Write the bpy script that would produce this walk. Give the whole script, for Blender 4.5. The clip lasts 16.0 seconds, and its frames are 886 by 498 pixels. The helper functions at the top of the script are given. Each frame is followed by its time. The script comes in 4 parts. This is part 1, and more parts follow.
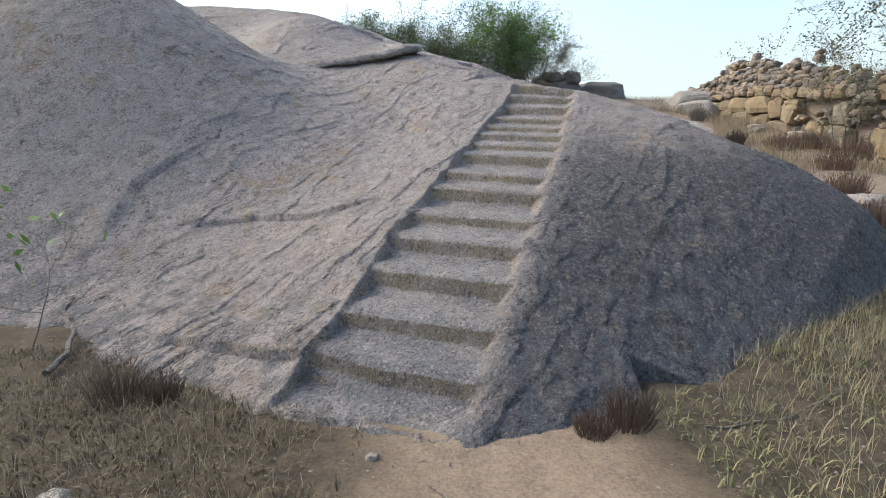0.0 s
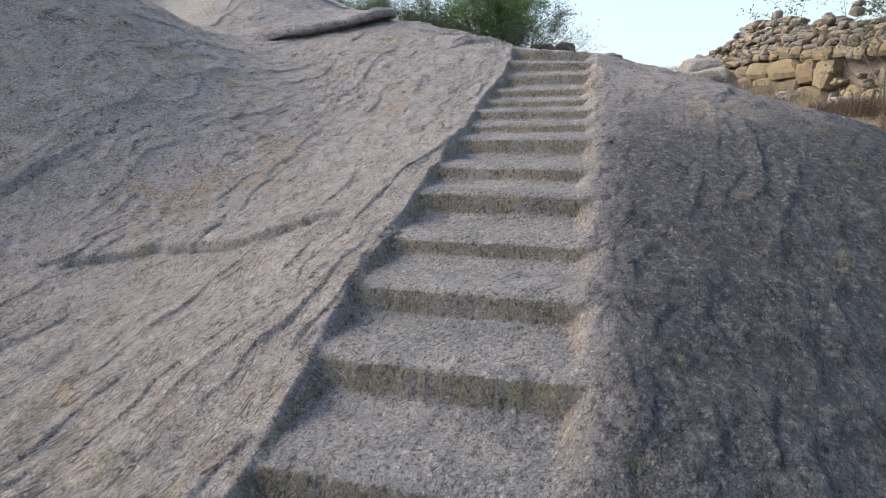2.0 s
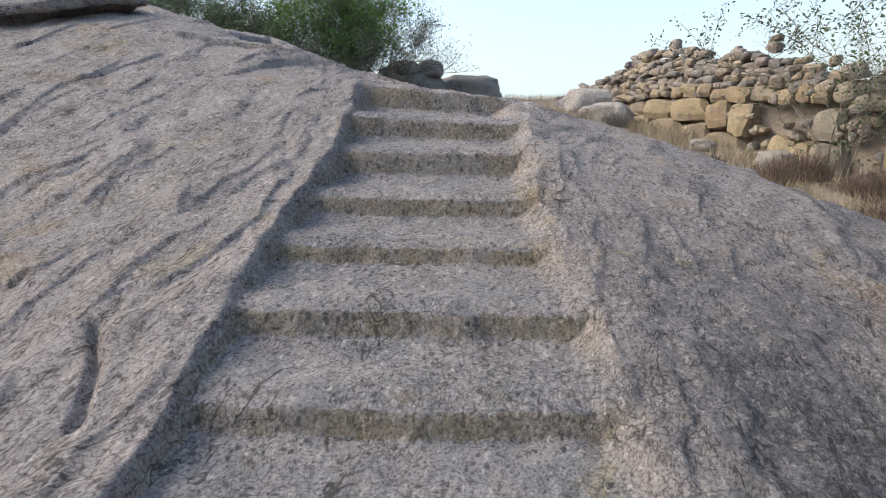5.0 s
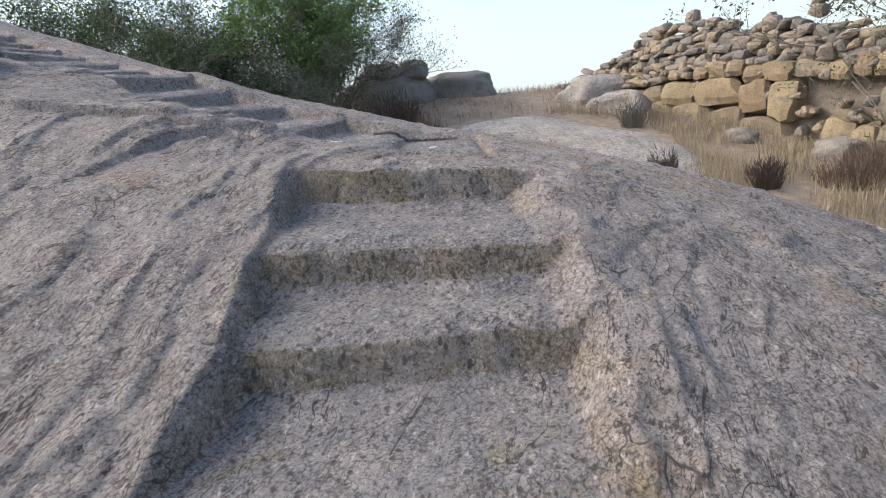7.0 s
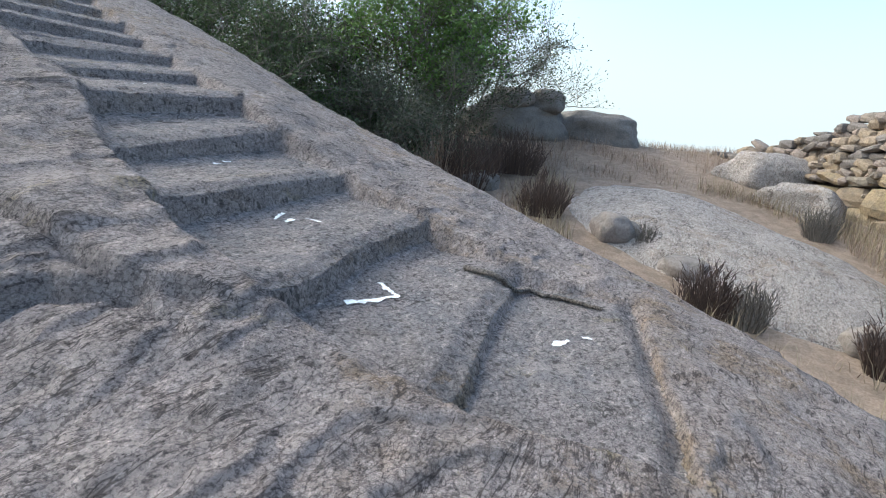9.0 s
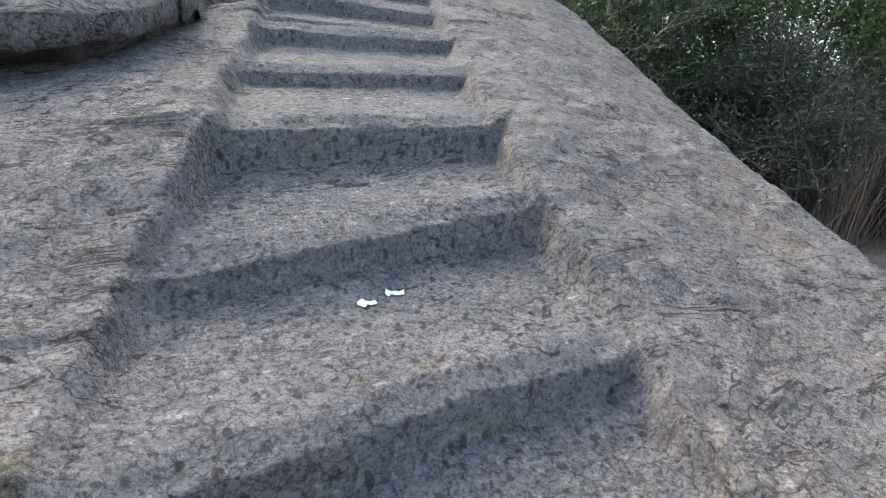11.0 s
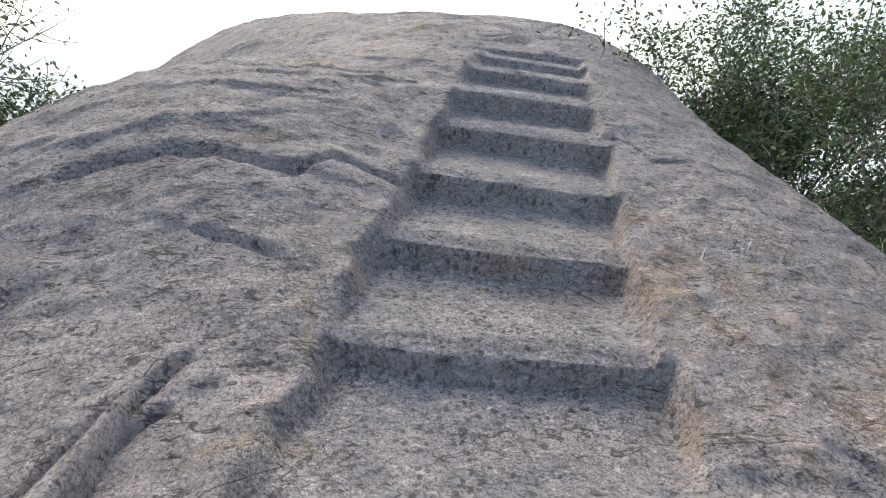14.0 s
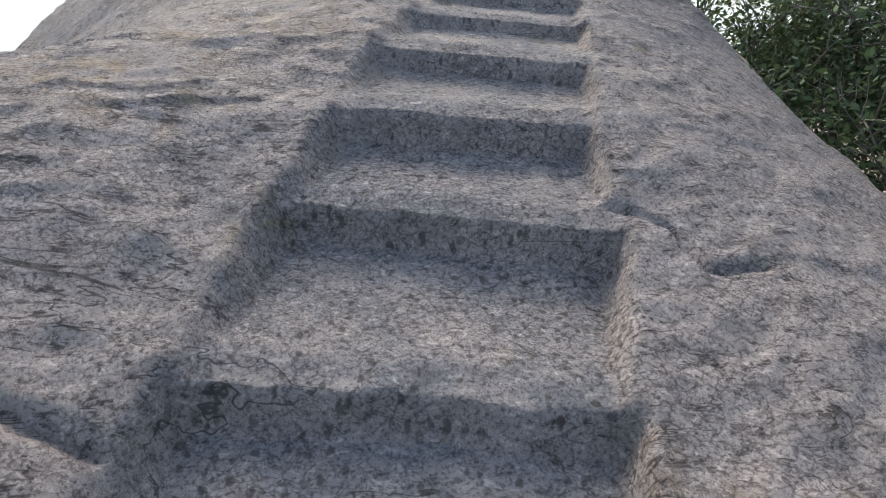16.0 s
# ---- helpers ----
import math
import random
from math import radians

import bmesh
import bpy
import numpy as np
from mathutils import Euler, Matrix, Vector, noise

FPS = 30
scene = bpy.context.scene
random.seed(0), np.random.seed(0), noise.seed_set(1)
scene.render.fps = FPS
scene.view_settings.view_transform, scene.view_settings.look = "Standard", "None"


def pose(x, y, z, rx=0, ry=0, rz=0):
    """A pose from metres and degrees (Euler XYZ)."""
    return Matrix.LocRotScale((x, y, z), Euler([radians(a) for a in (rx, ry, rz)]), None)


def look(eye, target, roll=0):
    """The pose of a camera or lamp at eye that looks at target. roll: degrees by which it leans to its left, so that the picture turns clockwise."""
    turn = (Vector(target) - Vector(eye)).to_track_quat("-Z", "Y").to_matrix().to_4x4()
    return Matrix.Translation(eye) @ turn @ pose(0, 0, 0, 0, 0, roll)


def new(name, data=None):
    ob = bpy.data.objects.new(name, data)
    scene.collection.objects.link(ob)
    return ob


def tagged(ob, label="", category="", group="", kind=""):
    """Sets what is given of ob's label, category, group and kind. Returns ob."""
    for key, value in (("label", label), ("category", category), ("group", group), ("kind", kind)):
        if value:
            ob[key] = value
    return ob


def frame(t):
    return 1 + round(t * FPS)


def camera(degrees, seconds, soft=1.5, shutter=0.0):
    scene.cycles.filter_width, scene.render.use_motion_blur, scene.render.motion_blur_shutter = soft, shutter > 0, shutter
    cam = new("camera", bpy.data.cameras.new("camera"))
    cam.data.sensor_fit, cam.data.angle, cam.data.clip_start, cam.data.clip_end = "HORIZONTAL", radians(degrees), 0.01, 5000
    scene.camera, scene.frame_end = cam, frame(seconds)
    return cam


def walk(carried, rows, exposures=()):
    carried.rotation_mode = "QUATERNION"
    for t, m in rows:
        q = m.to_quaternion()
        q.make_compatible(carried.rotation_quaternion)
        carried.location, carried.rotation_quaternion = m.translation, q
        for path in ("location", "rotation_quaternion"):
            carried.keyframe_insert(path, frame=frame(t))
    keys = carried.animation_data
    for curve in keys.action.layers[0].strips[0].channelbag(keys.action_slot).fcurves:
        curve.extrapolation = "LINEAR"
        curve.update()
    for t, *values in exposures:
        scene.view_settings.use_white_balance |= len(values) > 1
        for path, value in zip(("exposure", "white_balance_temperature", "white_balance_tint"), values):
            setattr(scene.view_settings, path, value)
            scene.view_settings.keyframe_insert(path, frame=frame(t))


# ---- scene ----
cam = camera(78.0, 16.0, soft=1.0)
PATH = [
    (0, (-0.089, -0.207, 1.626), (-0.058, 1.766, 1.297), 0.6),
    (0.5, (-0.022, -0.040, 1.650), (-0.035, 1.934, 1.331), -0.1),
    (1, (-0.049, 0.467, 1.598), (-0.073, 2.441, 1.278), 2.2),
    (1.5, (-0.065, 1.175, 1.565), (-0.002, 3.140, 1.199), -1.0),
    (2, (-0.123, 1.998, 1.637), (-0.042, 3.961, 1.263), -1.9),
    (2.5, (-0.093, 2.892, 1.626), (0.139, 4.855, 1.328), -1.3),
    (3, (0.108, 3.951, 1.608), (0.533, 5.889, 1.354), -4.2),
    (3.5, (0.239, 4.741, 1.851), (0.773, 6.650, 1.591), -2.2),
    (4, (0.488, 5.301, 2.023), (1.084, 7.184, 1.707), -3.3),
    (4.5, (0.486, 5.814, 2.276), (1.054, 7.692, 1.891), -2.4),
    (5, (0.740, 6.298, 2.532), (1.312, 8.181, 2.171), -0.9),
    (5.2, (0.805, 6.477, 2.687), (1.342, 8.371, 2.335), -0.6),
    (7.3, (1.409, 8.192, 3.222), (1.962, 10.065, 2.791), -6.8),
    (7.5, (1.445, 8.355, 3.314), (1.999, 10.224, 2.865), -6.1),
    (8, (1.564, 8.838, 3.464), (2.107, 10.708, 3.006), -1.4),
    (8.5, (1.736, 9.288, 3.631), (2.239, 11.172, 3.185), -2.6),
    (9, (1.768, 9.877, 3.769), (2.000, 11.823, 3.372), 5.4),
    (9.5, (1.877, 10.343, 3.910), (1.978, 12.293, 3.478), 2.0),
    (10, (1.847, 10.925, 4.045), (1.503, 12.851, 3.633), 1.1),
    (10.2, (1.811, 11.117, 4.076), (1.297, 12.989, 3.595), 5.7),
    (12.3, (1.102, 12.715, 4.536), (-0.223, 14.048, 3.850), 2.4),
    (12.5, (0.945, 12.826, 4.649), (-0.421, 14.127, 3.985), 5.8),
    (13, (0.573, 13.170, 4.826), (-0.769, 14.502, 4.176), 8.2),
    (13.5, (0.300, 13.573, 5.008), (-0.965, 15.036, 4.497), 2.3),
    (14, (-0.154, 13.863, 5.203), (-1.494, 15.262, 4.705), 5.9),
    (14.5, (-0.443, 14.151, 5.396), (-1.778, 15.532, 4.838), 2.3),
    (15, (-0.658, 14.596, 5.483), (-1.995, 15.960, 4.890), -0.6),
    (15.5, (-0.867, 14.931, 5.548), (-2.204, 16.253, 4.866), 2.4),
    (16, (-1.018, 15.356, 5.624), (-2.322, 16.651, 4.833), 2.7),
]
walk(cam, [(t, look(eye, target, roll)) for t, eye, target, roll in PATH],
     exposures=[(0, 1.40, 6400, 0), (4.5, 1.43, 6300, 1), (7.5, 1.46, 6350, 3), (9.0, 1.50, 5950, -1), (10.2, 1.65, 5950, -3), (12.3, 1.76, 6450, 1), (16, 1.60, 6450, 1)])

# ---- sky and sun ----
SUN_TURN, SUN_HEIGHT = radians(-65), radians(40)
world = bpy.data.worlds.new("sky")
scene.world = world
world.use_nodes = True
wn = world.node_tree
sky = wn.nodes.new("ShaderNodeTexSky")
sky.sky_type = "NISHITA"
sky.sun_disc = False
sky.sun_elevation, sky.sun_rotation = SUN_HEIGHT, SUN_TURN
sky.dust_density, sky.air_density, sky.ozone_density = 4.0, 1.0, 1.0
wn.nodes["Background"].inputs["Strength"].default_value = 0.15
wn.links.new(sky.outputs[0], wn.nodes["Background"].inputs["Color"])
sun = new("sun", bpy.data.lights.new("sun", "SUN"))
sun.data.energy, sun.data.angle, sun.data.color = 0.55, radians(40), (1.0, 0.95, 0.88)
sun.matrix_world = look((0, 0, 0), (-math.sin(SUN_TURN) * math.cos(SUN_HEIGHT), -math.cos(SUN_TURN) * math.cos(SUN_HEIGHT), -math.sin(SUN_HEIGHT)))


# ---- noise on arrays ----
def lattice(ix, iy, seed):
    h = (ix.astype(np.int64) * 374761393 + iy.astype(np.int64) * 668265263 + seed * 974634777) & 0x7FFFFFFF
    h = ((h ^ (h >> 13)) * 1274126177) & 0x7FFFFFFF
    return ((h ^ (h >> 16)) & 0xFFFF) / 65535.0


def value(x, y, seed=0):
    """Smooth noise from 0 to 1."""
    ix, iy = np.floor(x), np.floor(y)
    fx, fy = x - ix, y - iy
    fx, fy = fx * fx * (3 - 2 * fx), fy * fy * (3 - 2 * fy)
    a, b = lattice(ix, iy, seed), lattice(ix + 1, iy, seed)
    c, d = lattice(ix, iy + 1, seed), lattice(ix + 1, iy + 1, seed)
    return (a + (b - a) * fx) * (1 - fy) + (c + (d - c) * fx) * fy


def layered(x, y, seed=0, octaves=4):
    total, weight = 0.0, 0.0
    for n in range(octaves):
        total = total + value(x * 2**n + 17.3 * n, y * 2**n - 9.1 * n, seed + n) / 2**n
        weight += 1 / 2**n
    return total / weight - 0.5


def ease(a, b, v):
    t = np.clip((v - a) / (b - a), 0, 1)
    return t * t * (3 - 2 * t)


# ---- the lie of the land ----
SWELL_SPREAD = 2.8
SWELLS = [
    (-7.6, 12.8, -0.695), (-7.6, 15.3, -0.079), (-5.1, 5.3, -0.420), (-5.1, 7.8, 0.522), (-5.1, 10.3, 0.551), (-5.1, 12.8, -0.138), 
    (-5.1, 15.3, 0.367), (-5.1, 17.8, 0.795), (-2.6, 2.8, -0.430), (-2.6, 5.3, -0.215), (-2.6, 7.8, -0.195), (-2.6, 10.3, -0.401), 
    (-2.6, 12.8, 0.071), (-2.6, 15.3, 0.410), (-2.6, 17.8, 0.567), (-0.1, 2.8, 0.297), (-0.1, 5.3, 0.821), (-0.1, 7.8, 0.103), 
    (-0.1, 10.3, -0.455), (-0.1, 12.8, 0.633), (-0.1, 15.3, 0.245), (-0.1, 17.8, -0.704), (2.4, 2.8, -0.114), (2.4, 5.3, 0.253), 
    (2.4, 7.8, 0.197), (2.4, 10.3, 0.461), (2.4, 12.8, 0.602), (2.4, 15.3, -0.206), (4.9, 5.3, -0.558), (4.9, 7.8, 0.109), 
    (4.9, 10.3, 0.431), (4.9, 12.8, -0.596),
]
# smaller swells on an even grid, rows from south to north
FOLDS_X, FOLDS_Y, FOLDS_STEP, FOLDS_SPREAD = -10.0, 2.5, 2.0, 1.5
FOLDS = [
    (-0.00, -0.01, -0.01, 0.16, -0.06, 0.04, -0.04, -0.19),
    (-0.00, -0.03, -0.23, -0.05, -0.01, 0.07, -0.05, -0.25),
    (-0.00, -0.02, -0.20, -0.28, -0.26, 0.09, -0.06, 0.59),
    (0.00, 0.06, 0.45, 0.53, -0.08, 0.02, -0.10, -0.01),
    (-0.03, 0.05, 0.50, 0.45, -0.10, 0.06, 0.13, 0.09),
    (-0.12, -0.34, -0.80, -0.72, 0.09, 0.35, -0.41, 0.16),
    (0.18, -0.04, -0.42, 0.91, -0.37, -0.07, 0.07, 0.18),
    (0.32, 0.06, -0.20, -0.43, 0.07, 0.21, -0.08, 0.01),
    (0.01, 0.05, 0.23, 0.03, 0.10, 0.13, -0.23, -0.01),
    (-0.01, -0.05, -0.46, 0.36, -0.29, -0.93, -0.15, -0.01),
    (-0.00, -0.01, -0.07, 0.20, 0.19, -0.06, -0.01, -0.00),
]
# lower flight: distance along its axis and height of each step's edge
FLIGHT_FOOT, FLIGHT_AHEAD = Vector((-0.507, 4.97)), Vector((0.31, 0.951))
LOWER = [(-1.95, 0.05), (-1.50, 0.24), (-1.00, 0.44), (-0.46, 0.68), (0.03, 0.90), (0.66, 1.07), (1.27, 1.31), (1.78, 1.48), (2.43, 1.71), (3.10, 1.86), (3.50, 2.02), (4.00, 2.16), (4.50, 2.33), (5.04, 2.56), (5.42, 2.79), (6.07, 3.03)]
# upper flight: right end of each step's edge, its height, its turn, its length and the fall to its left end
UPPER = [(2.98, 12.28, 3.08, 73, 1.25, 0.11), (2.44, 12.47, 3.18, 70, 1.29, 0.10), (2.0, 12.76, 3.36, 64, 1.32, 0.10), (1.51, 13.14, 3.54, 63, 1.27, 0.06), (1.09, 13.43, 3.75, 62, 1.10, 0.12), (0.76, 13.76, 3.94, 58, 0.98, 0.06),
         (0.34, 14.22, 4.08, 54, 1.02, 0.07), (0.01, 14.66, 4.23, 50, 1.01, 0.05), (-0.34, 15.03, 4.38, 47, 1.02, 0.0), (-0.7, 15.46, 4.54, 45, 1.0, 0.0),
         (-1.05, 15.87, 4.71, 45, 0.98, -0.02), (-1.38, 16.3, 4.9, 45, 0.94, -0.04), (-1.72, 16.72, 5.12, 45, 0.92, -0.03), (-2.0, 17.05, 5.33, 45, 0.88, -0.03),
         (-2.3, 17.42, 5.5, 45, 0.84, -0.03), (-2.6, 17.8, 5.63, 45, 0.8, -0.03), (-2.9, 18.2, 5.72, 45, 0.72, -0.02)]


def smooth_rock(x, y):
    z = -1.2932 + -0.1021 * x + 0.3058 * y
    for a, b, h in SWELLS:
        z = z + h * np.exp(-((x - a) ** 2 + (y - b) ** 2) / (2 * SWELL_SPREAD**2))
    for j, row in enumerate(FOLDS):
        for i, h in enumerate(row):
            z = z + h * np.exp(-((x - FOLDS_X - FOLDS_STEP * i) ** 2 + (y - FOLDS_Y - FOLDS_STEP * j) ** 2) / (2 * FOLDS_SPREAD**2))
    z = z - 0.22 * np.maximum(0, y - 19.3) ** 1.7 - 0.9 * np.maximum(0, -8.4 - x) ** 1.4
    ridge = np.maximum(0, 0.8 * (x - 3.3) + 0.6 * (y - 12.6) - 0.15 + 0.25 * np.maximum(0, 13 - y) + 0.3 * np.maximum(0, y - 16.5))
    for a, b, h in ((-7.8, 9.8, 0.9), (-6.6, 11.4, 1.2), (-5.1, 12.1, 0.8), (-9.0, 15.0, -0.4), (-8.0, 17.5, 0.6), (-4.5, 14.6, 0.2), (-6.3, 14.5, -0.3), (6.0, 7.6, 0.28)):
        z = z + h * np.exp(-((x - a) ** 2 + (y - b) ** 2) / 5.12)
    # the flank ends along the grass
    z = z - 0.9 * np.maximum(0, 0.707 * (x - y + 1.5) - 0.1) ** 1.3
    return z - 0.5 * ridge**1.4 - 0.4 * np.exp(-((x + 5.6) ** 2 + (y - 13) ** 2) / 2.6)


def flakes(x, y):
    """Thin shells of weathered rock; their broken edges run up the slope and drop towards the flank."""
    wx, wy = x + 0.6 * layered(x * 0.8, y * 0.8, 11), y + 0.6 * layered(x * 0.8, y * 0.8, 23)
    u = wy * 0.55 - wx * 0.83
    v = wx * 0.55 + wy * 0.83
    h = 0.0
    for size, tall, seed, rare in ((0.90, 0.020, 29, 0.58), (0.43, 0.024, 31, 0.56), (0.19, 0.018, 47, 0.50)):
        w = u / size + 1.5 * layered(v * 0.45 / size, u * 0.8 / size, seed)
        saw = w - np.floor(w)
        edge = ease(0.0, 0.022 / size, saw) * (1 - saw) ** 1.6
        keep = ease(rare, rare + 0.2, value(v * 0.7 / size + 5, np.floor(w) * 1.7, seed + 3))
        h = h + tall * edge * keep
    return h * (1 - 0.6 * ease(12.0, 13.5, y) * ease(-3.5, -2.0, x))


def stair_lines():
    """For each step of both flights: right end x, y, z of its edge, its turn, length and the fall to its left end."""
    side = Vector((FLIGHT_AHEAD.y, -FLIGHT_AHEAD.x))
    turn = math.degrees(math.atan2(side.y, side.x))
    lower = []
    for k, (s, z) in enumerate(LOWER):
        wide = 1.18 if s < 3.6 else 1.12
        end = FLIGHT_FOOT + FLIGHT_AHEAD * s + side * wide
        dip = {14: 0.07, 15: 0.11}.get(k, 0.035)
        lower.append((end.x, end.y, z - dip, turn, wide - (0.08 if s > 5 else 0.0), -dip - 0.005))
    return lower, UPPER


def axes(row):
    a = radians(row[3])
    return (-math.cos(a), -math.sin(a)), (-math.sin(a), math.cos(a))


def edge_moves():
    """For each step's edge: how far the rock has to move at its right end, middle and left end to meet it."""
    out = []
    for rows in stair_lines():
        for row in rows:
            along, up = axes(row)
            far = np.array([0.0, 0.5, 1.0]) * row[4]
            z = smooth_rock(row[0] + along[0] * far, row[1] + along[1] * far)
            out.append((row, along, up, row[2] - row[5] * far / row[4] + 0.012 - z))
    return out


EDGES = edge_moves()


def worn_to_edges(x, y):
    """How far the skin of the rock is moved so that it runs through the edges of the steps."""
    total, weight, reach = np.zeros_like(x), np.full_like(x, 1e-4), np.zeros_like(x)
    for row, along, up, moves in EDGES:
        at = np.nonzero(np.abs(x - row[0] - along[0] * 0.5) + np.abs(y - row[1] - along[1] * 0.5) < 2.6)[0]
        if not len(at):
            continue
        dx, dy = x[at] - row[0], y[at] - row[1]
        lean, ahead = dx * along[0] + dy * along[1], dx * up[0] + dy * up[1]
        beside = np.exp(-((np.maximum(np.maximum(lean - row[4], -lean), 0) / 0.55) ** 2))
        w = np.exp(-((ahead / 0.30) ** 2)) * beside
        total[at] += w * np.interp(lean, np.array([0.0, 0.5, 1.0]) * row[4], moves)
        weight[at] += w
        reach[at] = np.maximum(reach[at], np.exp(-((ahead / 0.6) ** 2)) * beside)
    return total / weight * np.minimum(1, reach * 1.15)


def carve_step(rows, k, x, y, carved, soft, worn):
    """Cut one step into the skin: a rough sloping tread between its own edge and the foot of the next riser."""
    ex, ey, ez, turn, wide, fall = rows[k]
    along, up = axes(rows[k])
    ripple = 0.03 * layered(x * 9, y * 9, 81) + 0.014 * layered(x * 28, y * 28, 83, 2)
    ahead = (x - ex) * up[0] + (y - ey) * up[1] + 0.09 * layered(x * 2.2, y * 2.2, 61 + k) + ripple
    lean = (x - ex) * along[0] + (y - ey) * along[1]
    here = ez - fall * np.clip(lean / wide, 0, 1)
    if k + 1 < len(rows):
        nx, ny, nz, nt, nw, nf = rows[k + 1]
        b_along, b_up = axes(rows[k + 1])
        ahead2 = -((x - nx) * b_up[0] + (y - ny) * b_up[1] + 0.09 * layered(x * 2.2, y * 2.2, 62 + k) + ripple)
        lean2 = (x - nx) * b_along[0] + (y - ny) * b_along[1]
        nz = nz - nf * np.clip(lean2 / nw, 0, 1)
    else:
        nz, nw, ahead2, lean2 = here + 0.06, wide, 0.45 - ahead, lean
    share = np.clip(ahead / np.maximum(ahead + ahead2, 0.05), 0, 1)
    ragged = 0.08 * layered(x * 3, y * 3, 71 + k) + 0.03 * layered(x * 13, y * 13, 79)
    lean = lean + (lean2 - lean) * share + ragged
    width = wide + (nw - wide) * share
    # the foot of the riser is hollowed a little, the edge is worn round
    tread = here - 0.012 + (nz - here) * (0.22 * share + 0.15 * ease(0.70, 1.0, share)) + 0.020 * layered(x * 14, y * 14, 91, 3) - 0.028 * ease(0.09, 0.0, ahead)
    span = (ahead > -0.012) & (ahead2 > -0.02)
    tread = tread + (nz - here) * ease(0.028, -0.016, ahead2) * 0.9
    edge = ease(-worn, 0.03, lean) * ease(width + soft, width - 0.025, lean)
    inside = np.where(span, edge, 0.0)
    return carved * (1 - inside) + np.minimum(tread, carved) * inside, inside


def rock_height(x, y, with_hewn=False):
    shape = x.shape
    x, y = x.ravel(), y.ravel()
    z = smooth_rock(x, y)
    z = z + worn_to_edges(x, y)
    broad = layered(x * 0.35, y * 0.35, 3, 3) * 0.04 + layered(x * 1.7, y * 1.7, 5, 4) * 0.03
    rough = layered(x * 7, y * 7, 7, 3) * 0.03 + layered(x * 22, y * 13, 9, 2) * 0.018 - 0.05 * np.abs(layered(x * 3.1, y * 2.2, 15, 4)) + 0.008
    carved = z + broad + rough + flakes(x, y) - 0.012
    near = np.zeros_like(x)
    # above the last edge of the lower flight the rock is uncut
    for rows, soft, worn, last in zip(stair_lines(), (0.02, 0.05), (0.15, 0.03), (len(LOWER) - 1, len(UPPER) - 1)):
        for k, row in enumerate(rows[:last]):
            at = np.nonzero(np.hypot(x - row[0], y - row[1]) < 2.2)[0]
            if len(at):
                carved[at], inside = carve_step(rows, k, x[at], y[at], carved[at], soft, worn)
                near[at] = np.maximum(near[at], inside)
    # a squared notch at the foot
    wx, wy = x - 1.36, y - 3.62
    foot = ease(-0.01, 0.02, wx) * ease(0.01, -0.02, wy + 0.1 * wx) * ease(1.1, 0.7, wx)
    carved = carved - 0.16 * foot
    for points, lift, depth, thin in CRACKS:
        at = np.nonzero(np.hypot(x - points[1][0], y - points[1][1]) < 2.2)[0]
        if len(at):
            carved[at] = crack(carved[at], x[at], y[at], points, lift, depth, thin)
    return (carved.reshape(shape), near.reshape(shape)) if with_hewn else carved.reshape(shape)


CRACKS = [
    ([(-0.79, 13.49), (-0.92, 13.64), (-0.97, 13.82), (-0.89, 13.97)], 0.02, 0.035, 0.018),
    ([(-1.25, 13.83), (-1.44, 14.06), (-1.56, 14.37)], 0.01, 0.03, 0.016),
    ([(-0.28, 15.50), (-0.17, 15.54), (-0.05, 15.42)], 0, 0.035, 0.014),
    ([(-2.72, 14.35), (-2.60, 14.70), (-2.42, 14.90), (-2.20, 15.08)], 0.015, 0.05, 0.025),
    ([(-2.20, 15.06), (-2.21, 15.28), (-1.98, 15.46)], 0.0, 0.04, 0.020),
    ([(-2.08, 14.62), (-1.96, 14.70), (-1.83, 14.75)], 0.015, 0.03, 0.014),
    ([(-1.75, 16.78), (-1.60, 16.85), (-1.46, 16.79), (-1.37, 16.92)], 0.004, 0.03, 0.014),
    ([(0.12, 8.33), (0.18, 8.11), (0.18, 7.87)], 0, 0.05, 0.018),
    ([(0.06, 11.85), (0.54, 11.69), (1.06, 11.40)], 0.04, 0.03, 0.016),
]
CRACKS += [
    ([(-2.23, 4.09), (-1.66, 3.77), (-1.08, 3.50)], 0.05, 0.03, 0.02),
    ([(-3.98, 6.47), (-3.93, 6.91), (-3.62, 7.36)], 0.05, 0.035, 0.03),
    ([(-2.97, 6.48), (-2.30, 6.53), (-1.47, 6.18), (-0.93, 6.13)], 0.05, 0.03, 0.025),
    ([(0.80, 11.26), (0.90, 11.37), (1.12, 11.39)], 0.05, 0.04, 0.02),
    ([(-0.21, 14.63), (-0.15, 14.85), (-0.02, 15.24)], 0, 0.03, 0.013),
    ([(-0.69, 14.04), (-0.62, 14.17), (-0.48, 14.30)], 0.02, 0.03, 0.014),
    ([(-1.25, 13.90), (-1.41, 14.08), (-1.43, 14.25)], 0.015, 0.03, 0.016),
]


